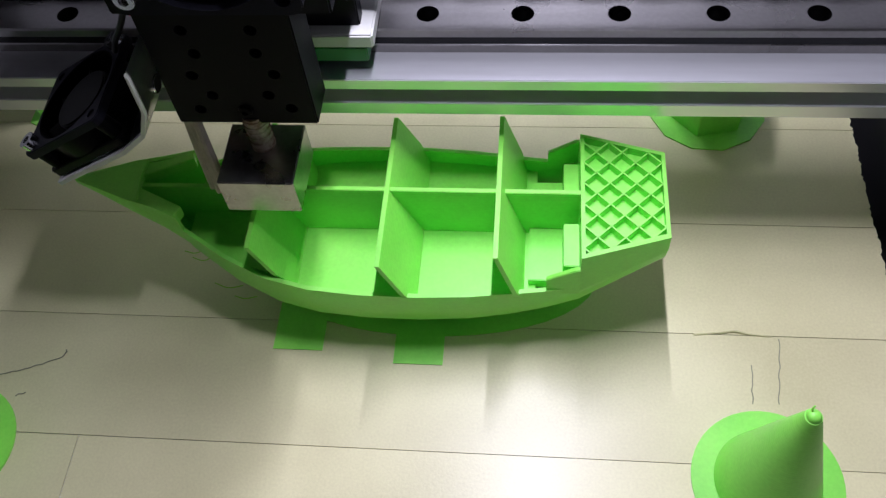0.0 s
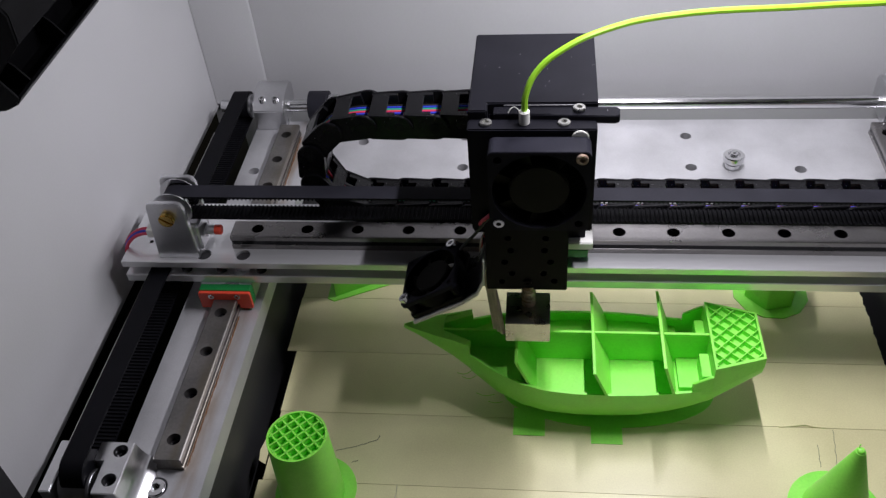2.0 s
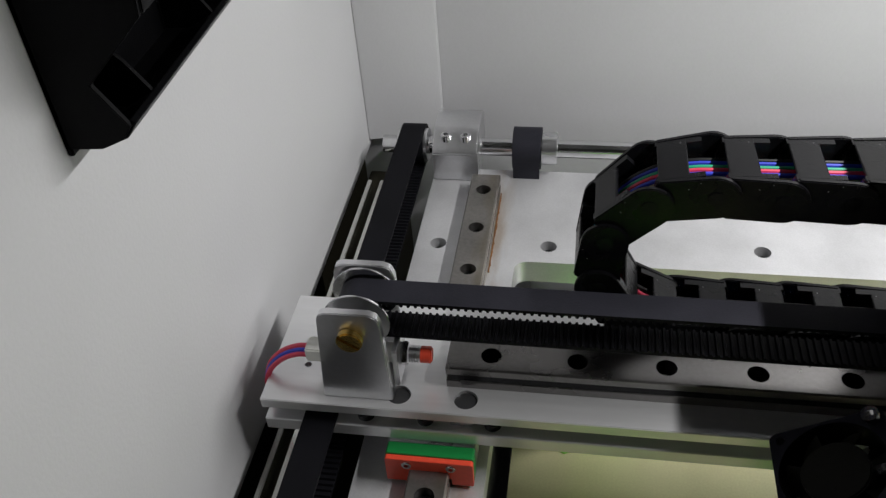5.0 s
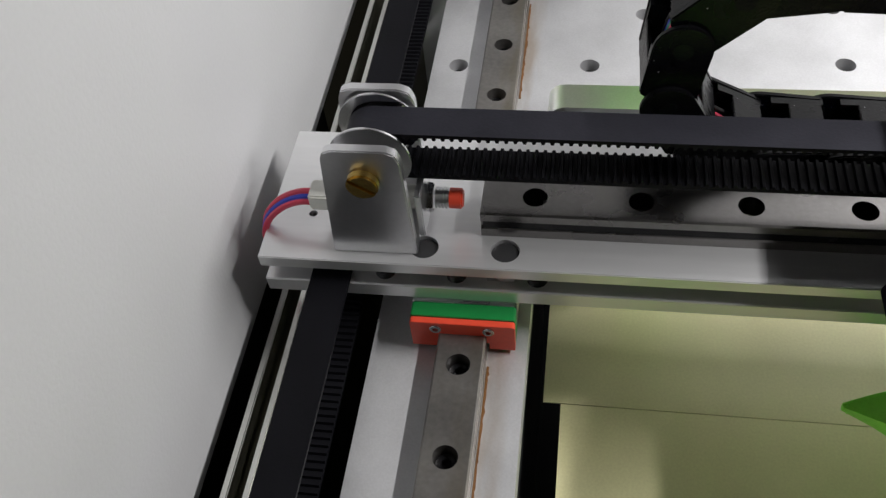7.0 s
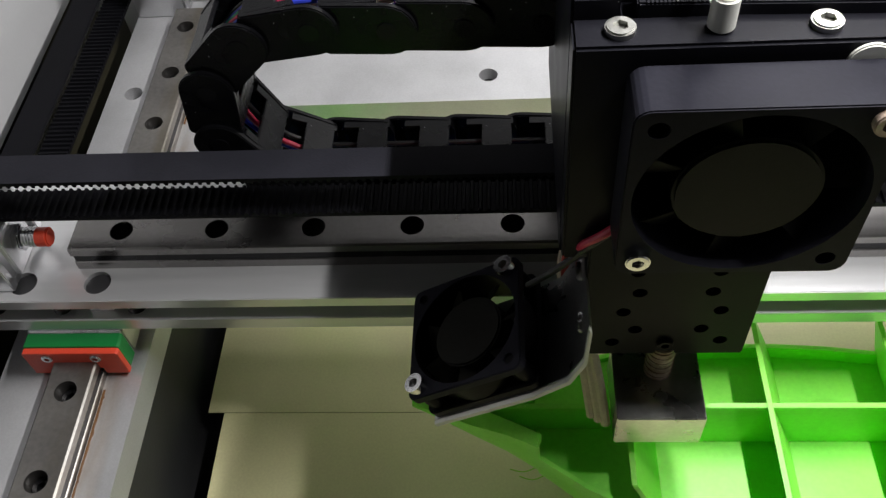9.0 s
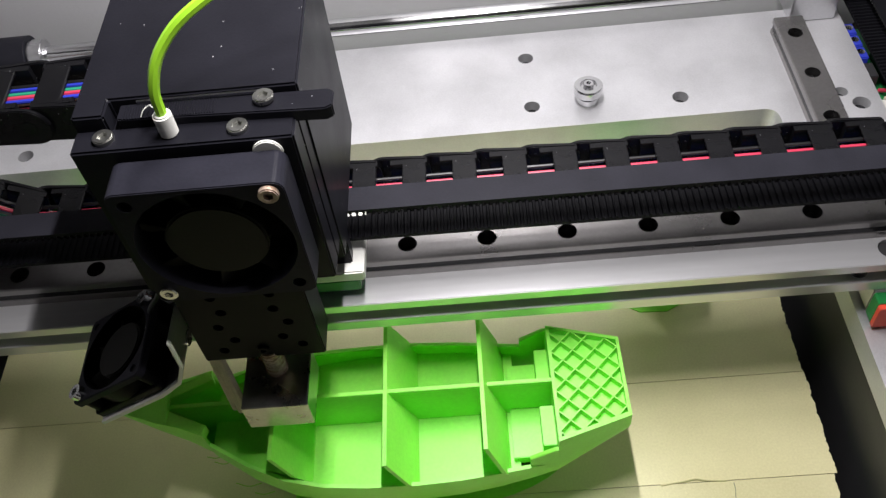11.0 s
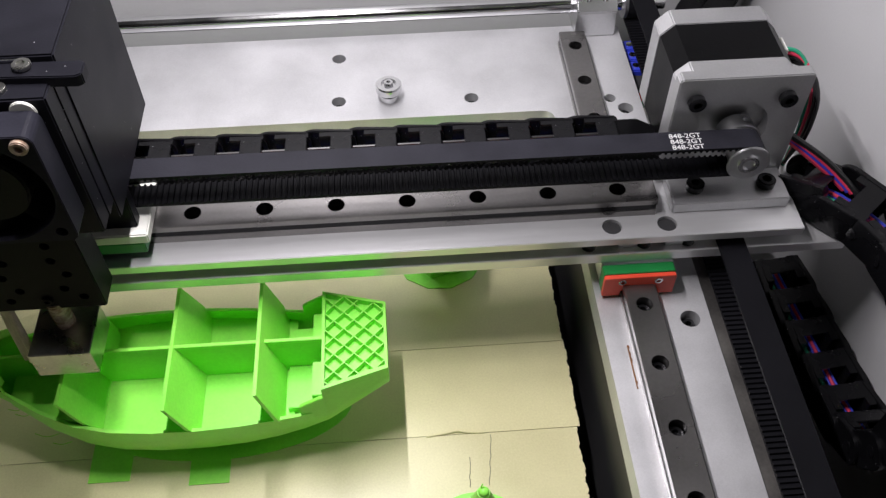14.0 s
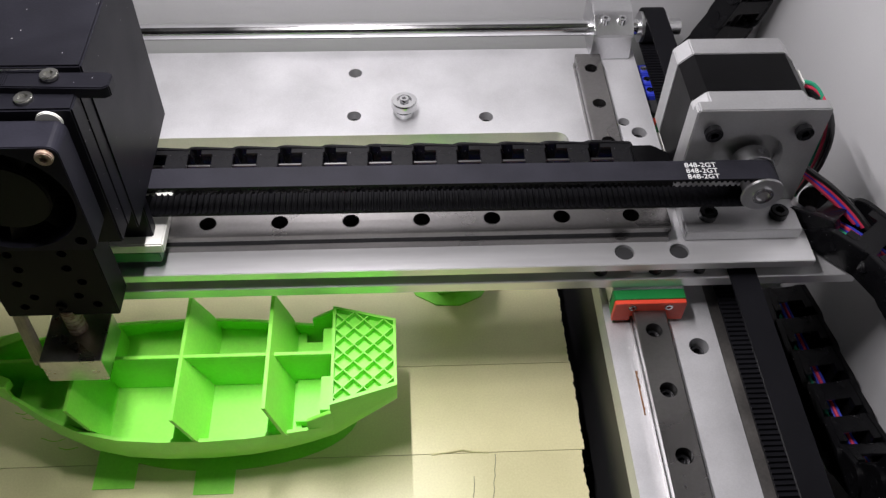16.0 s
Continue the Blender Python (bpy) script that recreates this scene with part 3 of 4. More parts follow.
def chain_link_mesh(width, height, pitch, wall):
    """One link: overlapping round-ended side plates and two flat bars with open windows between; along local x, width along y."""
    bm = bmesh.new()
    h = height / 2
    for s in (-1, 1):
        a, b = sorted((s * width / 2, s * (width / 2 - wall * 0.45)))
        o = [(-pitch * 0.5, -h * 0.7), (-pitch * 0.42, -h), (pitch * 0.42, -h)]
        for k in range(1, 10):
            t = radians(-90 + 18 * k)
            o.append((pitch * 0.42 + h * math.cos(t), h * math.sin(t)))
        o += [(pitch * 0.42, h), (-pitch * 0.42, h), (-pitch * 0.5, h * 0.7)]
        first = len(bm.verts)
        prism(o, "y", a, b, bm=bm, bevel=0.3)
        bm.verts.ensure_lookup_table()
        for v in bm.verts[first:]:
            v.co.y += s * 1.3 * v.co.x / pitch
        a, b = sorted((s * (width / 2 - wall * 0.45), s * (width / 2 - wall)))
        prism([(-pitch * 0.5, -h * 0.6), (-pitch * 0.44, -h * 0.97), (pitch * 0.3, -h * 0.97), (pitch * 0.3, h * 0.97), (-pitch * 0.44, h * 0.97), (-pitch * 0.5, h * 0.6)], "y", a, b, bm=bm)
        cyl(pitch * 0.42, s * (width / 2 + 0.5), 0, "y", h * 0.34, 0.7, 16, bm=bm)
    for z in (h - 1.5, -h):
        box(-pitch * 0.42, pitch * 0.06, -width / 2 + wall * 0.5, width / 2 - wall * 0.5, z + 0.15, z + 1.65 - 0.3, 0.25, bm=bm, seg=1)
    bmesh.ops.scale(bm, vec=(MM, MM, MM), verts=bm.verts[:])
    me = finish(bm, "link", CHAIN)
    smooth(me)
    return me


def cable_chain(name, path, width, height, pitch, roll, label, wires, wall=3.6, thick=0.85):
    """path: points, millimetres, in order; links laid along it, their width along the vector roll; wires: side, outward, material."""
    t = thing(name, *path[0], label, "cable chain")
    me = chain_link_mesh(width, height, pitch, wall)
    ps = [Vector(p) for p in path]
    lengths = [(b - a).length for a, b in zip(ps[:-1], ps[1:])]
    total = sum(lengths)

    def at(q):
        k = 0
        while k < len(lengths) - 1 and q > lengths[k]:
            q -= lengths[k]
            k += 1
        return ps[k] + (ps[k + 1] - ps[k]) * (q / lengths[k])

    def axes(s):
        d = (at(min(total, s + pitch / 2)) - at(max(0, s - pitch / 2))).normalized()
        z = d.cross(Vector(roll)).normalized()
        return d, z.cross(d), z

    s = pitch / 2
    while s < total:
        m = Matrix(axes(s)).transposed().to_4x4()
        m.translation = at(s) * MM
        ob = new("link", me)
        ob.parent = t
        ob.matrix_parent_inverse = WORLD_OF[t.name].inverted()
        ob.matrix_basis = m
        s += pitch
    n = int(total / 9)
    for side, out, m in wires:
        pts = []
        for k in range(n + 1):
            d, y, z = axes(total * k / n)
            pts.append(at(total * k / n) + y * side + z * out)
        tube(pts, thick, "wire", m, t, seg=3)
    return t


bend = 71.5
zlow, zhigh, ych = 77.4, 128.6, 53.0
path = [(x, ych, zlow) for x in range(346, int(bend), -10)]
for k in range(0, 13):
    a = radians(-90 - 180 * k / 12)
    path.append((bend + (zhigh - zlow) / 2 * math.cos(a), ych, (zlow + zhigh) / 2 + (zhigh - zlow) / 2 * math.sin(a)))
path += [(x, ych + (x - bend) * 0.02, zhigh) for x in range(int(bend) + 10, int(166 + DX), 10)]
WIRES = [(4.0, 1.4, WIRE_B), (1.6, 1.8, WIRE_G), (0.2, 1.8, WIRE_R), (-1.2, 1.6, WIRE_B), (0.8, -3.2, WIRE_R), (2.0, -1.8, WIRE_W), (4.8, 1.8, WIRE_K), (-3.6, -2.2, WIRE_K), (4.2, -2.6, WIRE_K)]
cable_chain("cable_chain", path, 21, 12.8, 16.3, (0, 1, 0), "black cable chain with coloured wires, looped behind the beam", WIRES, 3.6, 0.66)
side = [(428.4 + 0.8 * k, 58 - 8 * k, -8) for k in range(9)]
for k in range(1, 12):
    a = radians(-90 - 180 * k / 12)
    side.append((436.0 + 0.15 * k, -10 + 38 * math.cos(a), 30 + 38 * math.sin(a)))
side += [(437.6 - 0.6 * k, -9 + 6 * k, 68) for k in range(3)] + [(434, 13, 68), (428, 22, 68.5), (420, 31, 69), (414, 37, 67)]
SIDE_WIRES = [(-1.6, 0.2, WIRE_B), (-0.2, -0.2, WIRE_R), (1.2, 0.1, WIRE_B), (3.2, 0.6, WIRE_G), (0.6, 1.0, WIRE_R)]
cable_chain("cable_chain", side, 22, 14, 16.6, (-1, 0, 0), "black cable chain with red and blue wires beside the rail", SIDE_WIRES, 5.6, 0.7)

# ---- y drive: belts along both sides, front blocks, rear shaft ----


def y_belt(x0, x1, label, inset=0.0):
    t = thing("timing_belt", (x0 + x1) / 2, 40, 45, label, "belt", "belts along the rails")
    # both strands and their teeth use the darker painted-shade rubber
    part("upper_strand", box(x0, x1, -92, 176, 60.4, 61.6, 0.1), BELT_SHADE, t)
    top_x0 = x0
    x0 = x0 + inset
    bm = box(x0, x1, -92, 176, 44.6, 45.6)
    part("lower_strand", bm, BELT_SHADE, t)
    verts, faces = [], []
    for k in range(132):
        y = -90 + 2 * k
        i = len(verts)
        for xx in (x0, x1):
            verts += [(xx * MM, (y - 0.6) * MM, 45.5 * MM), (xx * MM, (y - 0.3) * MM, 46.4 * MM), (xx * MM, (y + 0.3) * MM, 46.4 * MM), (xx * MM, (y + 0.6) * MM, 45.5 * MM)]
        faces += [(i, i + 1, i + 2, i + 3), (i + 7, i + 6, i + 5, i + 4), (i, i + 4, i + 5, i + 1), (i + 1, i + 5, i + 6, i + 2), (i + 2, i + 6, i + 7, i + 3)]
    me = bpy.data.meshes.new("belt_teeth")
    me.from_pydata(verts, [], faces)
    me.materials.append(BELT_SHADE)
    tagged(part("belt_teeth", me, BELT_SHADE, t, soft=False), kind="stuff")
    x0 = top_x0
    part("rear_wrap", cyl((x0 + x1) / 2, 176, 53.1, "x", 8.5, x1 - x0, 32), BELT_SHADE, t)
    part("front_wrap", cyl((x0 + x1) / 2, -92, 53.1, "x", 8.5, x1 - x0, 32), BELT_SHADE, t)
    return t


y_belt(-38.5, -28.5, "black toothed belt running beside the rail")
y_belt(376.5, 386.5, "black toothed belt running beside the rail", 0.0)


def front_block(sx, x0, x1):
    t = thing("idler_block", (x0 + x1) / 2, -92, 43, "machined aluminium idler block with two screws", "idler block", "idler blocks")
    side = [(x1, 43.05), (x1, 55), (x0, 55), (x0 - sx * 1.6, 50), (x0 - sx * 3.4, 46.6), (x0 - sx * 6, 44.4), (x0 - sx * 8.5, 43.05)]
    bm = prism(side if sx < 0 else side[::-1], "y", -104, -79.2, bevel=0.3)
    cutter = box(min(x1 - 1, x1 + 4.6 * -sx), max(x1 + 1, x1 + 4.6 * -sx), -110, -88.5, 40, 60)
    cx = x0 + sx * 4.6
    for y in (-83.6, -97.5):
        cyl(cx, y, 54, "z", 3.1, 10, 24, bm=cutter)
    part("block", cut(bm, cutter, ALU, "block"), ALU, t)
    for y in (-83.6, -97.5):
        cap_screw(cx, y, 51.4, "z", 2.8, 2.8, SCREW, t)
    ox = x1 + sx * 13
    part("outer_cheek", box(min(ox, ox + sx * 5), max(ox, ox + sx * 5), -104, -79.2, 40, 55, 0.4), ALU, t)
    part("roller", cyl(x1 + sx * 6, -95, 47.5, "x", 7.4, 12, 32), ALU, t)
    part("roller_flange", cyl(x1 - sx * 1.2, -96.6, 46, "x", 8.6, 1.6, 36, bevel=0.3), ALU, t)
    return t


front_block(-1, -14, -28.6)
front_block(1, 362, 374.8)
shaft = thing("drive_shaft", 175, 175, 53, "polished steel drive shaft along the back", "shaft")
part("rod", cyl(174, 175, 53, "x", 3.8, 442, 32), CHROME, shaft)
for x0, x1 in ((-23.6, -4.2), (351, 370)):
    part("bearing_block", prism([(163, 43.05), (190, 43.05), (190, 60.4), (187.6, 63.4), (184, 64.6), (177, 64.6), (172, 63.2), (166, 59.6), (163, 56.4)], "x", x0, x1, bevel=0.5), ALU, shaft)
    for x in (x0 + 5.5, x1 - 5.5):
        cap_screw(x, 168.6, 63.0, "z", 2.2, 3.2, CHROME, shaft)
for x in (-33.5, 381.5):
    part("belt_pulley", cyl(x, 175, 53, "x", 7.3, 13, 32), ALU, shaft)
drive = part("coupling_pulley", cyl(16, 175, 53, "x", 9, 12, 36), RUBBER, shaft, "black belt-wrapped drive pulley")
part("hub", cyl(25.5, 175, 53, "x", 7, 6.5, 32, bevel=0.4), ALU, shaft)
part("drive_belt", box(10.4, 21.6, 166.2, 167.2, 10, 53), RUBBER, shaft)

# dark side profiles between walls and belts
for x0, x1, nm in ((-58, -41.5, "left"), (392, 398, "right")):
    bm = box(x0, x1, -330 if x0 < 0 else -110, 186, -30, 30, 0.4)
    structure("side_profile_" + nm, bm, PROFILE, "black extruded side profile of the enclosure", "profile")
for x in (-55.2, -49.6):
    structure("trim", box(x, x + 1.8, -320, 170, 30.05, 36.6, 0.3), STRIP, "thin bright edge strip on the side profile", "strip")
structure("trim", box(373.4, 378.6, -110, 62, 30.05, 41, 0.25), WORN, "bright metal edge strip beside the belt", "strip")

# grease, lying along the rail
random.seed(3)
for x, y0, y1 in ((7.2, -82, 5), (XR - 7.0, -30, -12), (7.2, 105, 156)):
    left, right, y = [], [], y0
    while y < y1:
        w = random.choice((0.3, 0.35, 0.4, 0.45, 0.5, 0.7))
        left.append((x - 0.9, y))
        right.append((x - 0.75 + w, y))
        y += random.uniform(0.5, 1.8)
    single("grease_smear", prism(left + right[::-1], "z", 43.02, 43.3), GREASE, "dried brown grease smear along the rail's foot", "grease")

# loose nut on the back plate
nut = thing("knurled_nut", 261, 126, 43, "small round steel nut lying on the frame", "nut")
part("collar", cyl(261, 126, 44.7, "z", 4.3, 3.3, 28, bevel=0.4), CHROME, nut)
part("neck", cyl(261, 126, 46.9, "z", 3.6, 1.2, 28), CHROME, nut)
part("rim", cut(cyl(261, 126, 49.4, "z", 5.8, 4.0, 36, bevel=0.6), cyl(261, 126, 51.4, "z", 3.4, 2.2, 28), CHROME, "rim"), CHROME, nut)
cap_screw(261, 126, 52.4, "z", 2.0, 2.2, CHROME, nut)

# ---- the print head ----
head = thing("extruder_carriage", 179 + DX, 5, 50, "black print head with two fans over a silver hot end", "print head")


def hb(x0, x1, *rest, **kw):
    return box(x0 + DX, x1 + DX, *rest, **kw)


def hc(x, *rest, **kw):
    return cyl(x + DX, *rest, **kw)


cover = prism([(154 + DX, 4.6), (161.5 + DX, 4.6), (161.5 + DX, 10), (204.6 + DX, 10), (204.6 + DX, 63.6), (154 + DX, 63.6)], "z", 100, 163.6, bevel=0.5)
part("motor_cover", cover, BLACK, head, "black anodised cover box, dusty on top")
part("extruder_body", hb(154, 204, -2.8, 4.4, 108, 160, bevel=0.5), BLACK, head)
part("extruder_core", hb(162, 204.2, 4.5, 9.9, 108, 158.5), BLACK, head)
lever = part("lever", prism([(164 + DX, 4.6), (211 + DX, 2.6), (212.6 + DX, 3.6), (212.8 + DX, 8), (211.4 + DX, 9.2), (164 + DX, 9.6)], "z", 158.6, 162.2, bevel=0.3), BLACK, head, "black extruder lever with a knurled edge")
for k in range(34):
    part("ridge", hb(165.4 + k * 0.62, 165.7 + k * 0.62, 4.4, 8.8, 162.2, 162.42), BLACK, lever, soft=False)
part("spring_wire", hb(168, 196, 9.2, 9.9, 162.2, 163), CHROME, lever, "bright wire along the lever")
for x, y, z in ((161.2, 1.0, 161.2), (191.4, 1.0, 161.2), (197.2, 7.0, 163.8)):
    cap_screw(x + DX, y, z, "z", 2.4, 1.5, BLOCK, head)
part("fitting", hc(176.1, 1.2, 163, "z", 2.1, 6, 20, bevel=0.4), WHITEP, head, "white filament fitting")
tube([(169.8 + DX, 4.6, 162.5), (170.6 + DX, 5.6, 163.6), (171.8 + DX, 6.6, 163.9), (172.6 + DX, 5.4, 164.6), (174.0 + DX, 4.4, 163.8), (174.6 + DX, 3.2, 162.6)], 0.15, "plastic_wisp", WHITEP, head, "thin white plastic wisp")
part("carriage_plate", hb(156, 203, 22, 27, 66, 118, bevel=0.4), BLACK, head)
part("rail_slider", hb(160, 206.5, 18.2, 45, 77.6, 82, bevel=0.5), WHITEP, head, "pale plate over the rail slider")
part("slider_cap", hb(161, 204.5, 18.6, 44.6, 72.4, 77.5, bevel=0.4), GREENP, head, "dark green slider end")
# the plate with its two columns of bores
pl = prism([(159 + DX, 73.4), (194.6 + DX, 73.4), (194.6 + DX, 116), (159 + DX, 116)], "y", -3.8, 8, bevel=0.4)
bores = bmesh.new()
for x, z in ((169, 104.5), (185, 104.5), (170, 97.4), (184.5, 97.6), (167.3, 90.4), (187.2, 90.8), (170.3, 83.6), (184.2, 83.8), (165.8, 78.6), (188.9, 79.2)):
    hc(x, -3, z, "y", 1.55, 6, 16, bm=bores)
part("heat_sink_plate", cut(pl, bores, HEATSINK, "heat_sink_plate"), HEATSINK, head, "black plate with two columns of holes")
cap_screw(177.2 + DX, -4.9, 78.4, "y", 1.8, 1.2, PLASTIC, head)


def cut_metres(bm, cutter, material, name):
    for q in (bm, cutter):
        bmesh.ops.scale(q, vec=(1000, 1000, 1000), verts=q.verts[:])
    return cut(bm, cutter, material, name)


def axial_fan(name, cx, cz, size, thick, parent, to_world, label, blades=7, flanged=False):
    """A square axial fan in its own plane (x, z), its front at y = 0, moved by to_world."""
    h, r = size / 2, size * 0.465
    frame_bm = prism([(p, q) for p, q in round_rect(-h, h, -h, h, size * 0.07)], "y", 0, 2.4 if flanged else thick, bevel=0.25)
    holes_bm = cyl(0, thick / 2, 0, "y", r, thick * 2, 48)
    s = size * 0.4
    for sx in (-1, 1):
        for sz in (-1, 1):
            cyl(sx * s, thick / 2, sz * s, "y", size * 0.043, thick * 2, 14, bm=holes_bm)
    me = cut(frame_bm, holes_bm, FANM, "fan_frame")
    me.transform(to_world)
    f = part("fan_frame", me, FANM, parent, label)
    if flanged:
        for ya, th in ((thick - 2.4, 2.4),):
            fb = prism(round_rect(-h, h, -h, h, size * 0.07), "y", ya, ya + th, bevel=0.2)
            fl = cut(fb, cyl(0, ya, 0, "y", r, 12, 48), PLASTIC, "rear_flange")
            fl.transform(to_world)
            part("rear_flange", fl, PLASTIC, f)
        fb = cut(cyl(0, thick / 2, 0, "y", r + 0.9, thick - 0.6, 48), cyl(0, thick / 2, 0, "y", r - 0.05, thick * 2, 48), PLASTIC, "barrel")
        fb.transform(to_world)
        part("barrel", fb, PLASTIC, f)
        for sx in (-1, 1):
            for sz in (-1, 1):
                po = bmesh.new()
                cyl(sx * s * MM, thick / 2 * MM, sz * s * MM, "y", size * 0.075 * MM, (thick - 1) * MM, 14, bm=po)
                pm = finish(po, "post", PLASTIC)
                pm.transform(to_world)
                part("post", pm, PLASTIC, f)
    bm = cyl(0, thick * 0.5, 0, "y", size * 0.30, thick * 0.7, 36, bevel=size * 0.015)
    for k in range(blades):
        a = 2 * math.pi * k / blades
        rows_ = []
        for rr in (size * 0.28, size * 0.35, size * 0.445):
            a0, a1 = a, a + 0.56 - 0.1 * rr / size
            rows_.append([(rr * math.cos(a0), thick * 0.22, rr * math.sin(a0)), (rr * math.cos((a0 + a1) / 2), thick * 0.45, rr * math.sin((a0 + a1) / 2)), (rr * math.cos(a1), thick * 0.72, rr * math.sin(a1))])
        vs = [[bm.verts.new(p) for p in row] for row in rows_]
        ws = [[bm.verts.new((p[0], p[1] + 0.5, p[2])) for p in row] for row in rows_]
        for i in range(2):
            for j in range(2):
                bm.faces.new((vs[i][j], vs[i][j + 1], vs[i + 1][j + 1], vs[i + 1][j]))
                bm.faces.new((ws[i][j], ws[i + 1][j], ws[i + 1][j + 1], ws[i][j + 1]))
    bmesh.ops.scale(bm, vec=(MM, MM, MM), verts=bm.verts[:])
    ro = finish(bm, "rotor", ROTOR)
    ro.transform(to_world)
    part("rotor", ro, ROTOR, f)
    bm = bmesh.new()
    for k in range(4):
        a = radians(45 + 90 * k)
        box(-0.8 + size * 0.36 * math.cos(a), 0.8 + size * 0.36 * math.cos(a), thick - 1, thick, -size * 0.13 + size * 0.36 * math.sin(a), size * 0.13 + size * 0.36 * math.sin(a), bm=bm, turn=Matrix.Rotation(-a + radians(90), 4, "Y"))
    bmesh.ops.scale(bm, vec=(MM, MM, MM), verts=bm.verts[:])
    st = finish(bm, "strut", PLASTIC)
    st.transform(to_world)
    part("strut", st, PLASTIC, f)
    return f


def mm_pose(x, y, z, rx=0, ry=0, rz=0):
    return pose(x * MM, y * MM, z * MM, rx, ry, rz)


fan_at = mm_pose(182.0 + DX, -13.8, 137.6)
big_fan = axial_fan("fan", 0, 0, 39.6, 10.0, head, fan_at, "square black cooling fan")
part("fan_pad", hb(162.4, 201, -3.78, -2.82, 119, 154), BLACK, head)
cap_screw(166.0 + DX, -15.2, 122.6, "y", 2.2, 2, CHROME, big_fan)
cap_screw(198.2 + DX, -15.2, 154.4, "y", 2.3, 2, RUST, big_fan)
part("spacer", hc(197.6, -3.3, 156.3, "y", 3.4, 0.9, 32, bevel=0.25), WHITEP, head, "round white spacer")

# hot end
part("heat_break", hc(177.6, -1.5, 68.9, "z", 3.1, 12.2, 24), RUST, head, "threaded heat break, burnt brown")
for z in (64, 66, 68, 70, 72, 74):
    part("thread", hc(177.6, -1.5, z, "z", 3.3, 0.8, 24, bevel=0.2), RUST, head)
blk = hb(167.4, 187.4, -14.4, 5.5, 50.6, 62.6, bevel=0.3)
hb_cut = hc(177.7, -8.5, 62.2, "z", 1.6, 6, 18)
part("heater_block", cut(blk, hb_cut, BLOCK, "heater_block"), BLOCK, head, "scratched aluminium heater block")
part("nozzle", hc(177.6, -2, 48.7, "z", 1.0, 3.7, 18, r2=3.4), BRASS, head)
for k in range(3):
    tube([(157.6 + DX + 1.1 * k, 4 - 0.6 * k, 80), (160.2 + DX + 1.5 * k, -2.6 - 0.6 * k, 67), (162.6 + DX + 1.7 * k, -8.0 - 0.7 * k, 52.2 - 0.8 * k)], 1.25, "heater_sleeve", WIRE_W, head, "off-white braided sleeve")
for m, k in ((WIRE_W, 0), (WIRE_O, 1), (WIRE_O, 2)):
    tube([(165 + DX, 27 - 2 * k, 95 - k), (159 + DX, 22 - 2 * k, 88.5 - k), (155.6 + DX + 0.8 * k, 16 - k, 80), (157.5 + DX + 0.6 * k, 8, 73)], 1.1, "heater_wire", m, head)
tube([(166 + DX, -3.4, 121.5), (161.5 + DX, -4.6, 118), (158.2 + DX, -3.4, 113.6), (156.6 + DX, -1, 109), (156.2 + DX, 1.5, 105)], 0.85, "fan_wire", WIRE_R, head)
tube([(165 + DX, -3.2, 119.4), (160.2 + DX, -4, 115), (157.6 + DX, -2.6, 110), (154.6 + DX, -1.4, 104.4), (150.4 + DX, 0, 98), (147.6 + DX, 2, 92.5)], 0.75, "fan_wire", WIRE_K, head)


# the part fan, tilted, with its pale bracket
tilt = mm_pose(133.2 + DX, -0.7, 80.4, 0, -31, 0) @ pose(0, 0, 0, 90, 0, 0).inverted()
side_fan = axial_fan("fan", 0, 0, 29, 10, head, tilt, "small tilted black part-cooling fan", 7, True)
for sx, sz in ((-1, -1), (1, 1)):
    q = tilt @ mm_pose(sx * 11.6, -1.0, sz * 11.6)
    bm = cyl(0, 0, 0, "y", 0.0023, 0.0024, 18)
    me = cut_metres(bm, cyl(0, -0.0008, 0, "y", 0.0012, 0.0014, 6), CHROME, "screw")
    me.transform(q)
    part("screw", me, CHROME, side_fan)
line = [(126.6, 64.8), (148.8, 77.8), (156.0, 84.2), (159.0, 92), (159.4, 104)]
sheet = [(p + DX, q - 2.2) for p, q in line] + [(p + DX - 0.6, q - 1.0) for p, q in line[::-1]]
bracket = part("fan_bracket", prism(sheet, "y", -14.9, 11, bevel=0.15), BRACKET, head, "folded bare metal bracket of the small fan")
# same sheet's front edge, in white to paint the light it catches
part("bracket_edge", prism(sheet, "y", -16.2, -15.0, bevel=0.1), WHITEP, bracket, "front edge of the sheet, painted white for the light on it")
for z, y in ((96, 3), (90, -6)):
    cap_screw(157.6 + DX, y, z, "x", 2.4, 1.8, CHROME, head)

# filament, from the fitting over to the spool outside
fil = [(176.1 + DX, 1.2, 165), (176.8 + DX, 2, 173), (181 + DX, 5, 181), (191 + DX, 9, 188), (207 + DX, 16, 191.8), (228 + DX, 24, 192.2), (258, 33, 190.6), (297, 42, 188.4), (340, 62, 192), (385, 92, 206), (420, 118, 224), (449.5, 140, 246)]
tagged(tube(fil, 1.25, "filament", FILA), "lime green filament strand curving up from the print head", "filament")

# ---- prints on the bed ----
boat = thing("printed_boat", 180, 0, 0, "half-finished lime green plastic ship model on the bed", "printed boat")
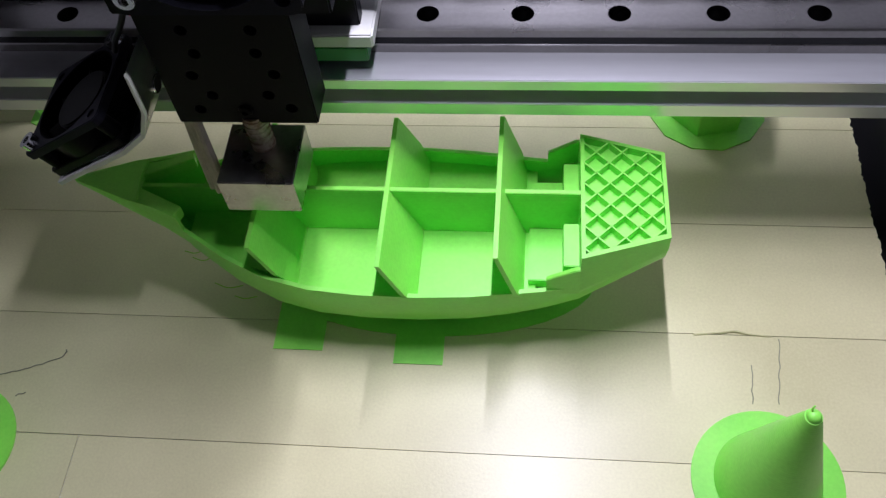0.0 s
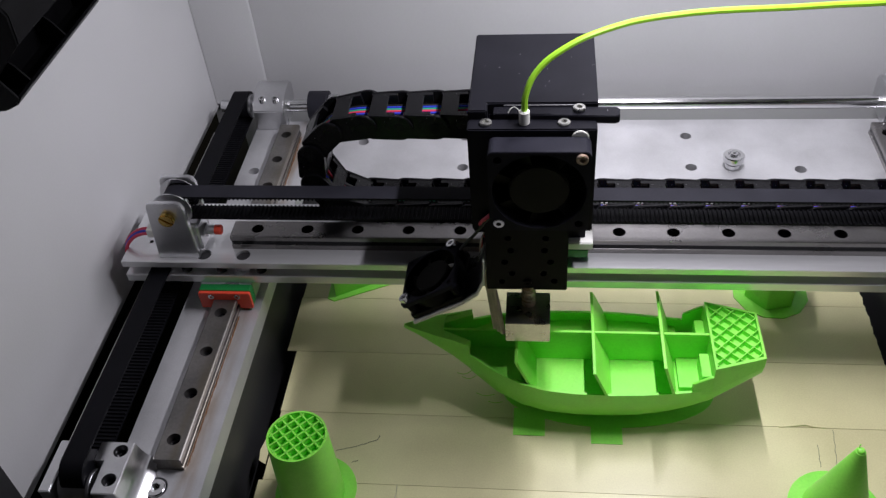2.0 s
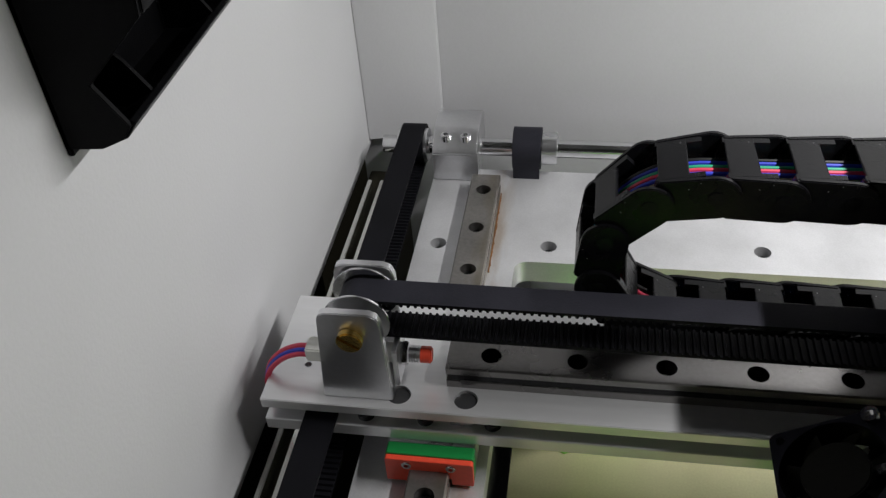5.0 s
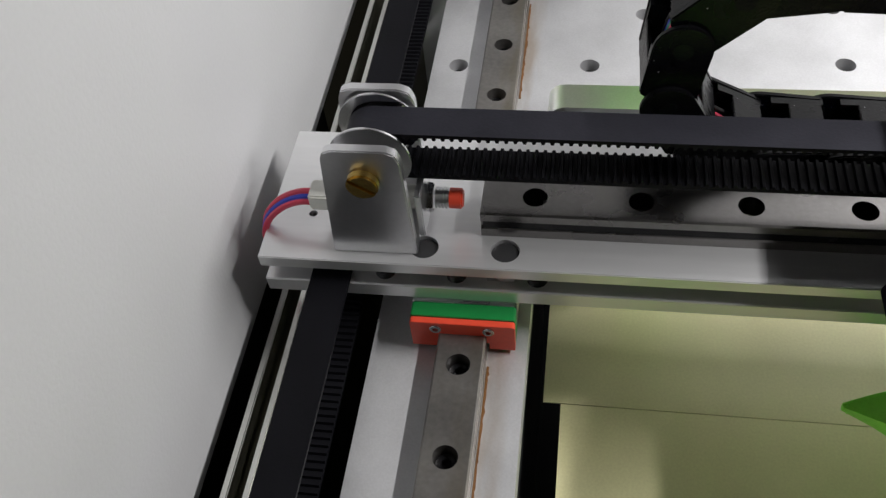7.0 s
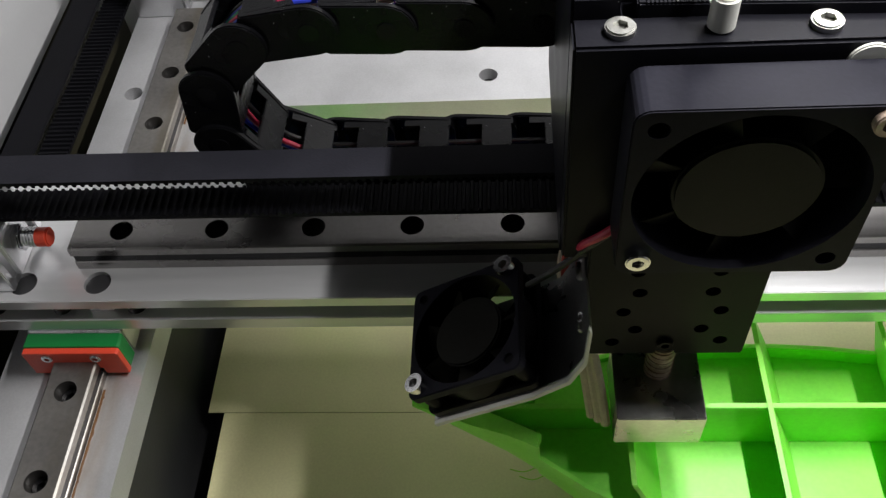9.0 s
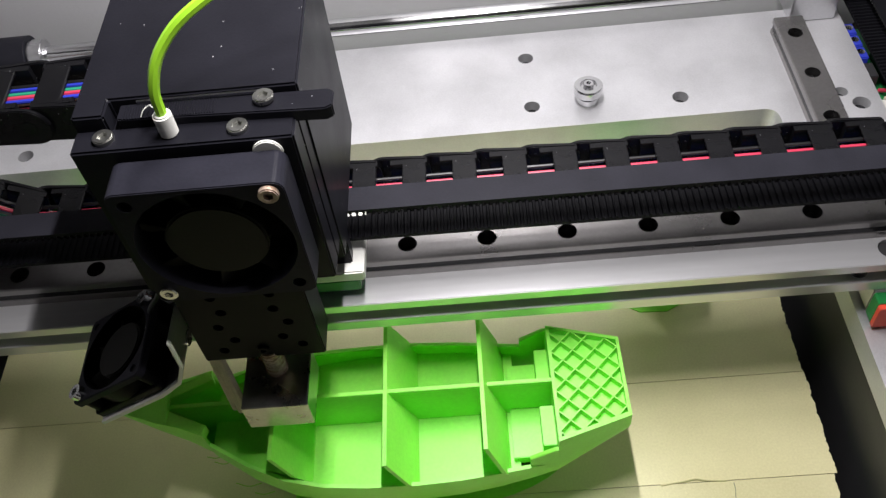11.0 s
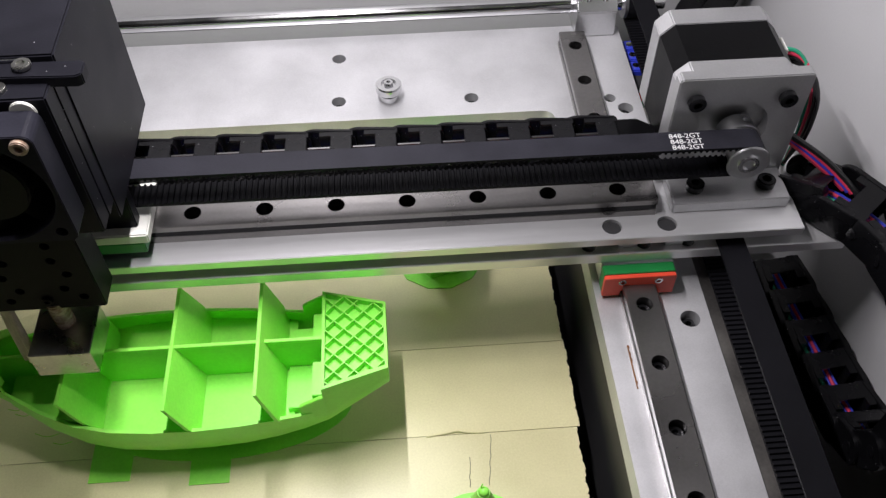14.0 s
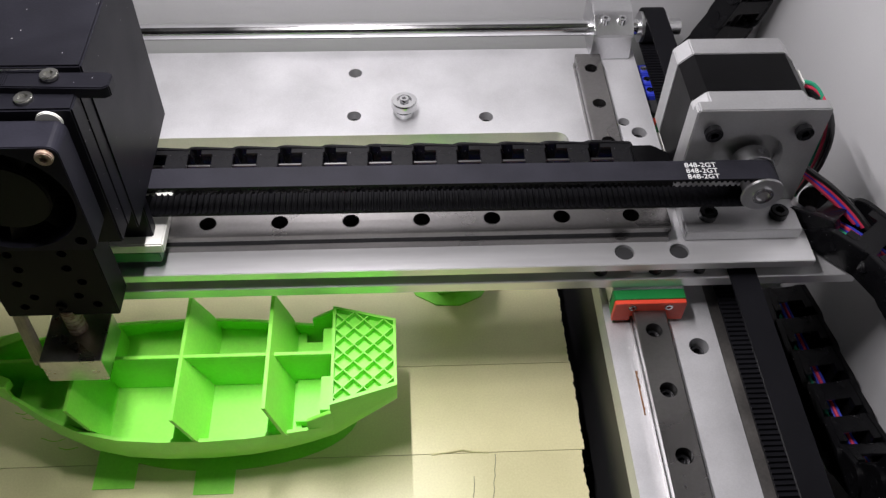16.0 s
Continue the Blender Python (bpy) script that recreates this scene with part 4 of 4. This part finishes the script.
ST = [(90, 0.6, 45.6, 43.5), (97, 3.4, 45.6, 40), (106, 6.8, 45.4, 34), (114, 9.0, 45.0, 27.5), (121.8, 12.0, 44.2, 19.8), (122.2, 12.2, 37.9, 19.6), (134, 18.6, 34.6, 9.5), (146, 23.2, 31.6, 4), (158, 25.4, 30.0, 1.0), (172, 26.3, 29.3, 0), (188, 26.4, 29.0, 0), (202, 25.6, 28.8, 0.8), (214, 24.2, 28.6, 3), (224, 23.0, 28.7, 7), (233, 21.9, 30.0, 12), (245, 18.1, 36, 19.5), (255.6, 14.8, 41, 26.5)]


def section(w, g, k, n=10):
    pts = []
    for i in range(n + 1):
        a = math.pi / 2 * i / n
        pts.append((w * math.sin(a) ** 0.62, g - (g - k) * math.cos(a) ** 0.85))
    return pts


def shell(stations, n=10, inset=0.0, lift=0.0):
    rings = []
    for x, w, g, k in stations:
        half = section(max(0.2, w - inset), g, min(k + lift, g - 0.3), n)
        rings.append([(x, -p, q) for p, q in half[::-1]] + [(x, p, q) for p, q in half[1:]])
    return rings


bm = bmesh.new()
out_r, in_r = shell(ST), shell([s for s in ST], inset=1.3, lift=2.0)
vo = [[bm.verts.new((x, y - 0.8, z)) for x, y, z in ring] for ring in out_r]
vi = [[bm.verts.new((x, y - 0.8, z)) for x, y, z in ring] for ring in in_r]
m = len(vo[0])
for i in range(len(vo) - 1):
    for j in range(m - 1):
        bm.faces.new((vo[i][j], vo[i + 1][j], vo[i + 1][j + 1], vo[i][j + 1]))
        bm.faces.new((vi[i][j], vi[i][j + 1], vi[i + 1][j + 1], vi[i + 1][j]))
    for j in (0, m - 1):
        bm.faces.new((vo[i][j], vi[i][j], vi[i + 1][j], vo[i + 1][j]))
bm.faces.new([v for v in vo[-1]])
for i in (0,):
    for j in range(m - 1):
        bm.faces.new((vo[i][j], vo[i][j + 1], vi[i][j + 1], vi[i][j]))
part("hull", bm, GREEN, boat)


def width_at(x):
    for a, b in zip(ST[:-1], ST[1:]):
        if a[0] <= x <= b[0]:
            u = (x - a[0]) / (b[0] - a[0])
            return [a[i] + (b[i] - a[i]) * u for i in range(1, 4)]
    return ST[-1][1:]


ZF = 24.0
deck_l, deck_r = [], []
for x in (123.5, 128, 134, 140, 146, 152, 158, 166, 174, 182, 190, 198, 206, 214, 221):
    w, g, k = width_at(x)
    c = min(1.0, max(0.0, (g - ZF) / (g - k)) ** (1 / 0.85))
    half = max(0.8, (w - 0.7) * math.sin(math.acos(c)) ** 0.62 - 0.2)
    deck_l.append((x, -0.8 - half))
    deck_r.append((x, -0.8 + half))
part("inner_deck", prism(deck_l + deck_r[::-1], "z", ZF - 1.2, ZF), GREEN, boat)
part("bow_deck", prism([(121.5, -11.0), (128, -15.0), (134, -18.0), (140, -20.0), (146, -21.6), (146, 20.0), (140, 18.4), (134, 16.4), (128, 13.4), (121.5, 9.4)], "z", 30.4, 31.6), GREEN, boat)
part("spine", prism([(108, 36), (122, 22.5), (134, 12), (146, 7), (158, 3.5), (205, 3.5), (224, 9.5), (233, 15), (233, 43.2), (108, 43.2)], "y", -1.5, -0.1, bevel=0.15), GREEN, boat)
for xt, top in ((144, 45.0), (179.4, 43.5), (210.5, 46.5)):
    w, g, k = width_at(xt)
    bm = bmesh.new()
    rake = 0.30 if xt > 200 else 0.42
    prof = [(-w + 1.0, ZF + 2), (-w - 0.2, g + 1), (-w + 0.6, top), (w - 0.6, top), (w + 0.2, g + 1), (w - 1.0, ZF + 2), (w * 0.86, ZF - 0.6), (-w * 0.86, ZF - 0.6)]
    lo = [bm.verts.new((xt + (top - z) * rake - 0.65, y - 0.8, z)) for y, z in prof]
    hi = [bm.verts.new((xt + (top - z) * rake + 0.65, y - 0.8, z)) for y, z in prof]
    bm.faces.new(lo)
    bm.faces.new(hi[::-1])
    for i in range(len(prof)):
        j = (i + 1) % len(prof)
        bm.faces.new((lo[i], lo[j], hi[j], hi[i]))
    part("rib", bm, GREEN, boat)
# foredeck plates beside the spine
part("foredeck", prism([(91, -1.4), (97, -4.0), (106, -7.4), (110, -8.6), (109, -1.8), (109, 0.2), (110, 7.0), (106, 5.8), (97, 2.4), (91, -0.2)], "z", 42.8, 45.5, bevel=0.2), GREEN, boat)
for s in (-1, 1):
    c = -0.8
    arm = [(108, c + s * 7.4), (114, c + s * 8.8), (121.4, c + s * 11.6), (122.6, c + s * 8.4), (114, c + s * 4.4), (108, c + s * 1.6)]
    part("foredeck_arm", prism(arm if s > 0 else arm[::-1], "z", 40.5, 44.6, bevel=0.2), GREEN, boat)
# stern castle: solid walls with an open lattice on top
st = [(232.6, -23.0), (255.7, -15.8), (255.6, 12.4), (232.6, 18.8)]
castle = bmesh.new()
lo = [(232.6, -22.95, 27.5), (255.7, -15.75, 38.0), (255.4, 13.6, 38.0), (232.6, 20.2, 27.5)]
a = [castle.verts.new(p) for p in lo]
b = [castle.verts.new((x, y, 44.4)) for x, y in st]
castle.faces.new(a)
castle.faces.new(b[::-1])
for i in range(4):
    castle.faces.new((a[i], a[(i + 1) % 4], b[(i + 1) % 4], b[i]))
well = [(233.7, -21.4), (254.6, -14.6), (254.6, 11.5), (233.7, 17.5)]
part("stern_castle", cut(castle, prism(well, "z", 41.8, 60), GREEN, "stern_castle"), GREEN, boat)
for s in (1, -1):
    for k in range(-6, 8):
        # one thin wall across the well, clipped to it
        c = k * 7.1
        pts = []
        n = 60
        for i in range(n + 1):
            x = 233.4 + (254.8 - 233.4) * i / n
            y = s * (x - 244) + c - 1.8
            lo_y = -21.6 + (x - 233.4) * 0.33
            hi_y = 17.8 - (x - 233.4) * 0.30
            if lo_y <= y <= hi_y:
                pts.append((x, y))
        if len(pts) > 4:
            (xa, ya), (xb, yb) = pts[0], pts[-1]
            d = Vector((xb - xa, yb - ya)).normalized() * 0.21
            q = [(xa - d.y, ya + d.x), (xa + d.y, ya - d.x), (xb + d.y, yb - d.x), (xb - d.y, yb + d.x)]
            part("infill_wall", prism(q, "z", 41.7, 44.36), GREEN, boat, soft=False)
for y0, y1 in ((-23.4, -1.6), (0, 19.4)):
    part("stern_step", box(219, 232.7, min(y0, y1) + 4.4, max(y0, y1) - 4.4 if y0 >= 0 else max(y0, y1), 22.6, 26.6, 0.2), GREEN, boat)
    part("stern_bench", box(228.4, 232.7, y0 + 4, y1 - 4, 26.5, 35, 0.2), GREEN, boat)
for s in (-1, 1):
    ya = -0.8 + s * 22.4
    bm = prism([(223.9, 26), (233, 27), (233, 38.8), (231.5, 38.6), (223.9, 33.6)], "y", min(ya, ya - s * 1.4), max(ya, ya - s * 1.4), bevel=0.2)
    part("bulwark", bm, GREEN, boat)
# brim under the hull with two pull tabs
brim = []
for i in range(40):
    a = 2 * math.pi * i / 40
    brim.append((188 + 52 * math.cos(a), -2 + 22 * math.sin(a)))
part("brim", prism(brim, "z", 0.05, 0.4), GREEN, boat)
for x0, x1, y0 in ((142.3, 157.5, -30), (179.5, 194.3, -33.4)):
    part("brim_tab", box(x0, x1, y0, -14, 0.05, 0.36), GREEN, boat)


def disc(name, x, y, r, parent):
    return part(name, cyl(x, y, 0.3, "z", r, 0.6, 48), GREEN, parent)


cone = thing("printed_cone", 284, -63, 0, "lime green printed cone with a round brim", "printed cone")
disc("brim", 284, -64, 20, cone)
part("cone", cyl(284, -64, 23.0, "z", 14.2, 45, 48, r2=1.9, bevel=0.5), GREEN, cone)
tip = bmesh.new()
bmesh.ops.create_uvsphere(tip, u_segments=16, v_segments=10, radius=1.75, matrix=Matrix.Translation((284, -64, 45.3)) @ Matrix.Diagonal((1, 1, 0.8, 1)))
part("tip", tip, GREEN, cone)
tube([(283.6, -63.6, 46.2), (283.3, -63.0, 47.2), (283.8, -62.6, 47.9)], 0.22, "string", GREEN, cone)
tower = thing("printed_cylinder", 51, -66, 0, "lime green printed round tower with open lattice top", "printed cylinder")
disc("brim", 52, -65, 19.0, tower)
body = cyl(51, -66, 22.5, "z", 14.6, 45, 56, r2=13.2)
part("tower_wall", cut(body, cyl(51, -66, 48.3, "z", 12.4, 14, 48), GREEN, "tower_wall"), GREEN, tower)
for s in (1, -1):
    for k in range(-3, 4):
        c = k * 5.6
        half = math.sqrt(max(0, 12.1 ** 2 - (c * 0.7071) ** 2 * 1.0))
        if half < 2:
            continue
        off = c * 0.7071
        turn = Matrix.Rotation(radians(45 * s), 4, "Z")
        cx, cy = 51 - off * math.sin(radians(45 * s)), -66 + off * math.cos(radians(45 * s))
        part("infill_wall", box(cx - half, cx + half, cy - 0.32, cy + 0.32, 41.2, 44.7, turn=turn), GREEN, tower, soft=False)
three = thing("printed_prism", 46, 72, 0, "lime green printed three-sided tower with open lattice top", "printed tower", "printed towers at the back")
TRI = [(39.0, 60.0), (60.5, 71.5), (39.0, 85.5)]
TRI_IN = [(40.4, 62.5), (57.6, 71.6), (40.4, 83.0)]
part("brim", prism([(34.5, 58.5), (38.6, 56.4), (68.6, 70.4), (69, 74.6), (38.5, 95), (34.5, 93)], "z", 0.05, 0.6), GREEN, three)
part("tower_wall", cut(prism(TRI, "z", 0.4, 45), prism(TRI_IN, "z", 41.5, 60), GREEN, "tower_wall"), GREEN, three)
for s in (1, -1):
    for k in range(-4, 5):
        pts = []
        for i in range(61):
            x = 40.2 + 17.6 * i / 60
            y = 72 + s * (x - 46) + k * 5.6
            u = (57.8 - x) / 17.6
            if 71.6 - 9.3 * u <= y <= 71.6 + 11.6 * u:
                pts.append((x, y))
        if len(pts) > 4:
            (xa, ya), (xb, yb) = pts[0], pts[-1]
            d = Vector((xb - xa, yb - ya)).normalized() * 0.3
            part("infill_wall", prism([(xa - d.y, ya + d.x), (xa + d.y, ya - d.x), (xb + d.y, yb - d.x), (xb - d.y, yb + d.x)], "z", 41, 44.7), GREEN, three, soft=False)
hexa = thing("printed_hexagon", 279, 69, 0, "lime green printed six-sided tower on a thin brim", "printed tower", "printed towers at the back")
part("brim", prism([(279 + 20 * math.cos(radians(30 * k + 12)), 69 + 19.6 * math.sin(radians(30 * k + 12))) for k in range(12)], "z", 0.05, 0.6), GREEN, hexa)
part("tower_wall", prism([(279 + 14.2 * math.cos(radians(60 * k + 12)), 69 + 14.2 * math.sin(radians(60 * k + 12))) for k in range(6)], "z", 0.4, 45, bevel=0.2), GREEN, hexa)

# the wall handle: a hood over an open trough with thin dividers
handle = thing("wall_handle", -60, 40, 190, "black moulded pull handle with an open trough on the side wall", "handle")
hood = [(-60, 214), (-43, 220.5), (-37, 219.8), (-34.8, 216), (-35.6, 204), (-37.2, 204), (-36.8, 215.6), (-38, 217.6), (-43, 218.2), (-60, 211.8)]
part("hood", prism(hood, "y", -11, 72, bevel=0.3), PLASTIC, handle)
part("trough", prism([(-60, 175), (-52, 175.6), (-46.4, 178.2), (-43.8, 181.6), (-45, 182.2), (-47.2, 179.6), (-52.4, 177.2), (-60, 176.8)], "y", -11, 72, bevel=0.2), PLASTIC, handle)
part("back_plate", box(-60, -58.6, -12, 73, 174, 215, 0.3), PLASTIC, handle)
cap = [(-60, 213), (-43, 220), (-37, 219.2), (-35.2, 215.6), (-36, 204), (-50, 190), (-44.6, 181.4), (-46.8, 178.6), (-52, 176), (-60, 175.6)]
for y in (-12, 71.2):
    part("end_cap", prism(cap, "y", y, y + 1.4, bevel=0.2), PLASTIC, handle)
for y in (1, 36):
    part("divider", prism([(-58, 177.5), (-52, 177.8), (-45.6, 181.6), (-50, 188), (-58, 196)], "y", y, y + 1.0), PLASTIC, handle)

# ---- small fittings ----
for x in (-4, 352):
    bolt = thing("frame_bolt", x, -93, 43, "large steel socket bolt sunk in the frame", "bolt", "frame bolts")
    cap_screw(x, -93, 43.4, "z", 4.4, 4, CHROME, bolt, "bolt_head")
for x, y in ((365.5, -2.5), (365.5, -75), (-17, 60), (365.2, 111.4), (359.5, 118.5)):
    bolt = thing("frame_bolt", x, y, 36, "small dark socket bolt sunk deep in the frame", "bolt", "frame bolts")
    cap_screw(x, y, 39.6, "z", 2.7, 4, SCREW, bolt, "bolt_head")
stop = thing("belt_clamp", -36, 34, 45.6, "small bent steel belt clamp with a screw beside the rail", "clamp")
cap_screw(-30, 35, 49, "z", 1.8, 3, CHROME, stop)
part("clamp_plate", box(-39, -29.5, 27, 28.2, 45.7, 47.4, 0.2), CHROME, stop)
board = thing("terminal_board", 388, 140, 20, "small circuit board with blue terminals behind the motor", "circuit board")
part("board", box(374.6, 398, 98, 176, 24, 25.6, 0.2), GREENP, board)
for y in (150, 158, 166):
    terminal = part("terminal", box(375, 382, y - 3.6, y + 3.6, 25.6, 34.5, 0.5), WIRE_B, board, "blue screw terminal")
    part("terminal_screw", cyl(379.4, y, 34.7, "z", 1.7, 0.8, 16), CHROME, terminal)
part("connector", box(375, 383, 136, 145, 25.6, 33, 0.4), INNER, board, "grey connector")
header = part("pin_header", box(387.4, 396.4, 138, 157, 25.6, 34.6, 0.3), PLASTIC, board, "pin header with white squares")
for i in range(3):
    for j in range(5):
        part("pin_cell", box(388.2 + 2.7 * i, 390.2 + 2.7 * i, 139.2 + 3.5 * j, 141.8 + 3.5 * j, 34.65, 34.9), PRINT, header, soft=False)
part("plate", box(374.4, 381.5, 103, 123, 25.6, 32.5, 0.4), WHITEP, board, "pale relay housing")
part("button", cyl(376.6, 129, 33, "z", 1.9, 3, 16, bevel=0.4), REDP, board, "red button")
for k, m in enumerate((WIRE_R, WIRE_W, WIRE_K)):
    tube([(384 + k, 134 - 5 * k, 27), (385 + k, 124 - 6 * k, 34), (385, 108 - 5 * k, 31), (384, 88, 20)], 0.9, "board_wire", m, board)
corner = [(440, 186, 110), (438, 188, 92), (435, 190, 75), (432, 191, 60), (428, 192, 46), (423, 192, 33), (417, 192, 22), (409, 191, 12), (400, 189, 2), (394, 188, -12), (392, 188, -30)]
cable_chain("cable_chain", corner, 24, 13, 16.4, (0.94, 0.34, 0.0), "black cable chain hanging in the back corner", [(2.0, 1.0, WIRE_K), (-2.0, 1.0, WIRE_K)], 4.0, 1.2)
for k, m in enumerate((WIRE_R, WIRE_B, WIRE_R, WIRE_K)):
    tube([(398 + k, 52 - k, 84 + k), (404 + 1.6 * k, 48 - k, 83), (411 + 1.8 * k, 43 - k, 79.5), (418 + 1.6 * k, 37.5 - k, 75.5), (425 + 1.2 * k, 31 - k, 71)], 1.35, "motor_wire", m, motor)
end = thing("chain_bracket", 352, 53, 69.3, "black wedge bracket holding the chain's end on the beam", "bracket")
part("wedge", prism([(344, 69.4), (372, 69.4), (372, 73), (352, 84.5), (344, 84.5)], "y", 43, 60, bevel=0.4), PLASTIC, end)
# plate behind the bed, with a black stop block and a screw
rear = thing("bed_carrier", 175, 120, 8, "pale metal carrier plate behind the taped bed", "carrier plate")
part("plate", box(20, 330, 99.5, 150, 4, 8, 0.4), BEAM, rear)
part("stop_block", prism(round_rect(115, 132, 102, 122.5, 1.2), "z", 8.02, 12.5, bevel=0.4), BLACK, rear, "black stop block")
cap_screw(122.5, 129, 14, "z", 3.0, 6, SCREW, rear)
# stray strings under the bow
for pts in ([(122, -7, 20), (118, -7.4, 17.6), (114.5, -6.6, 17.4)], [(124, -8.5, 18), (120.5, -9, 16), (117, -8.2, 16.4)], [(133, -15, 12), (128.5, -15.6, 11.4), (124, -14.4, 12)], [(137, -17, 9), (133, -17.6, 8.6), (130, -17, 9)]):
    tube(pts, 0.16, "string", FILA, boat)
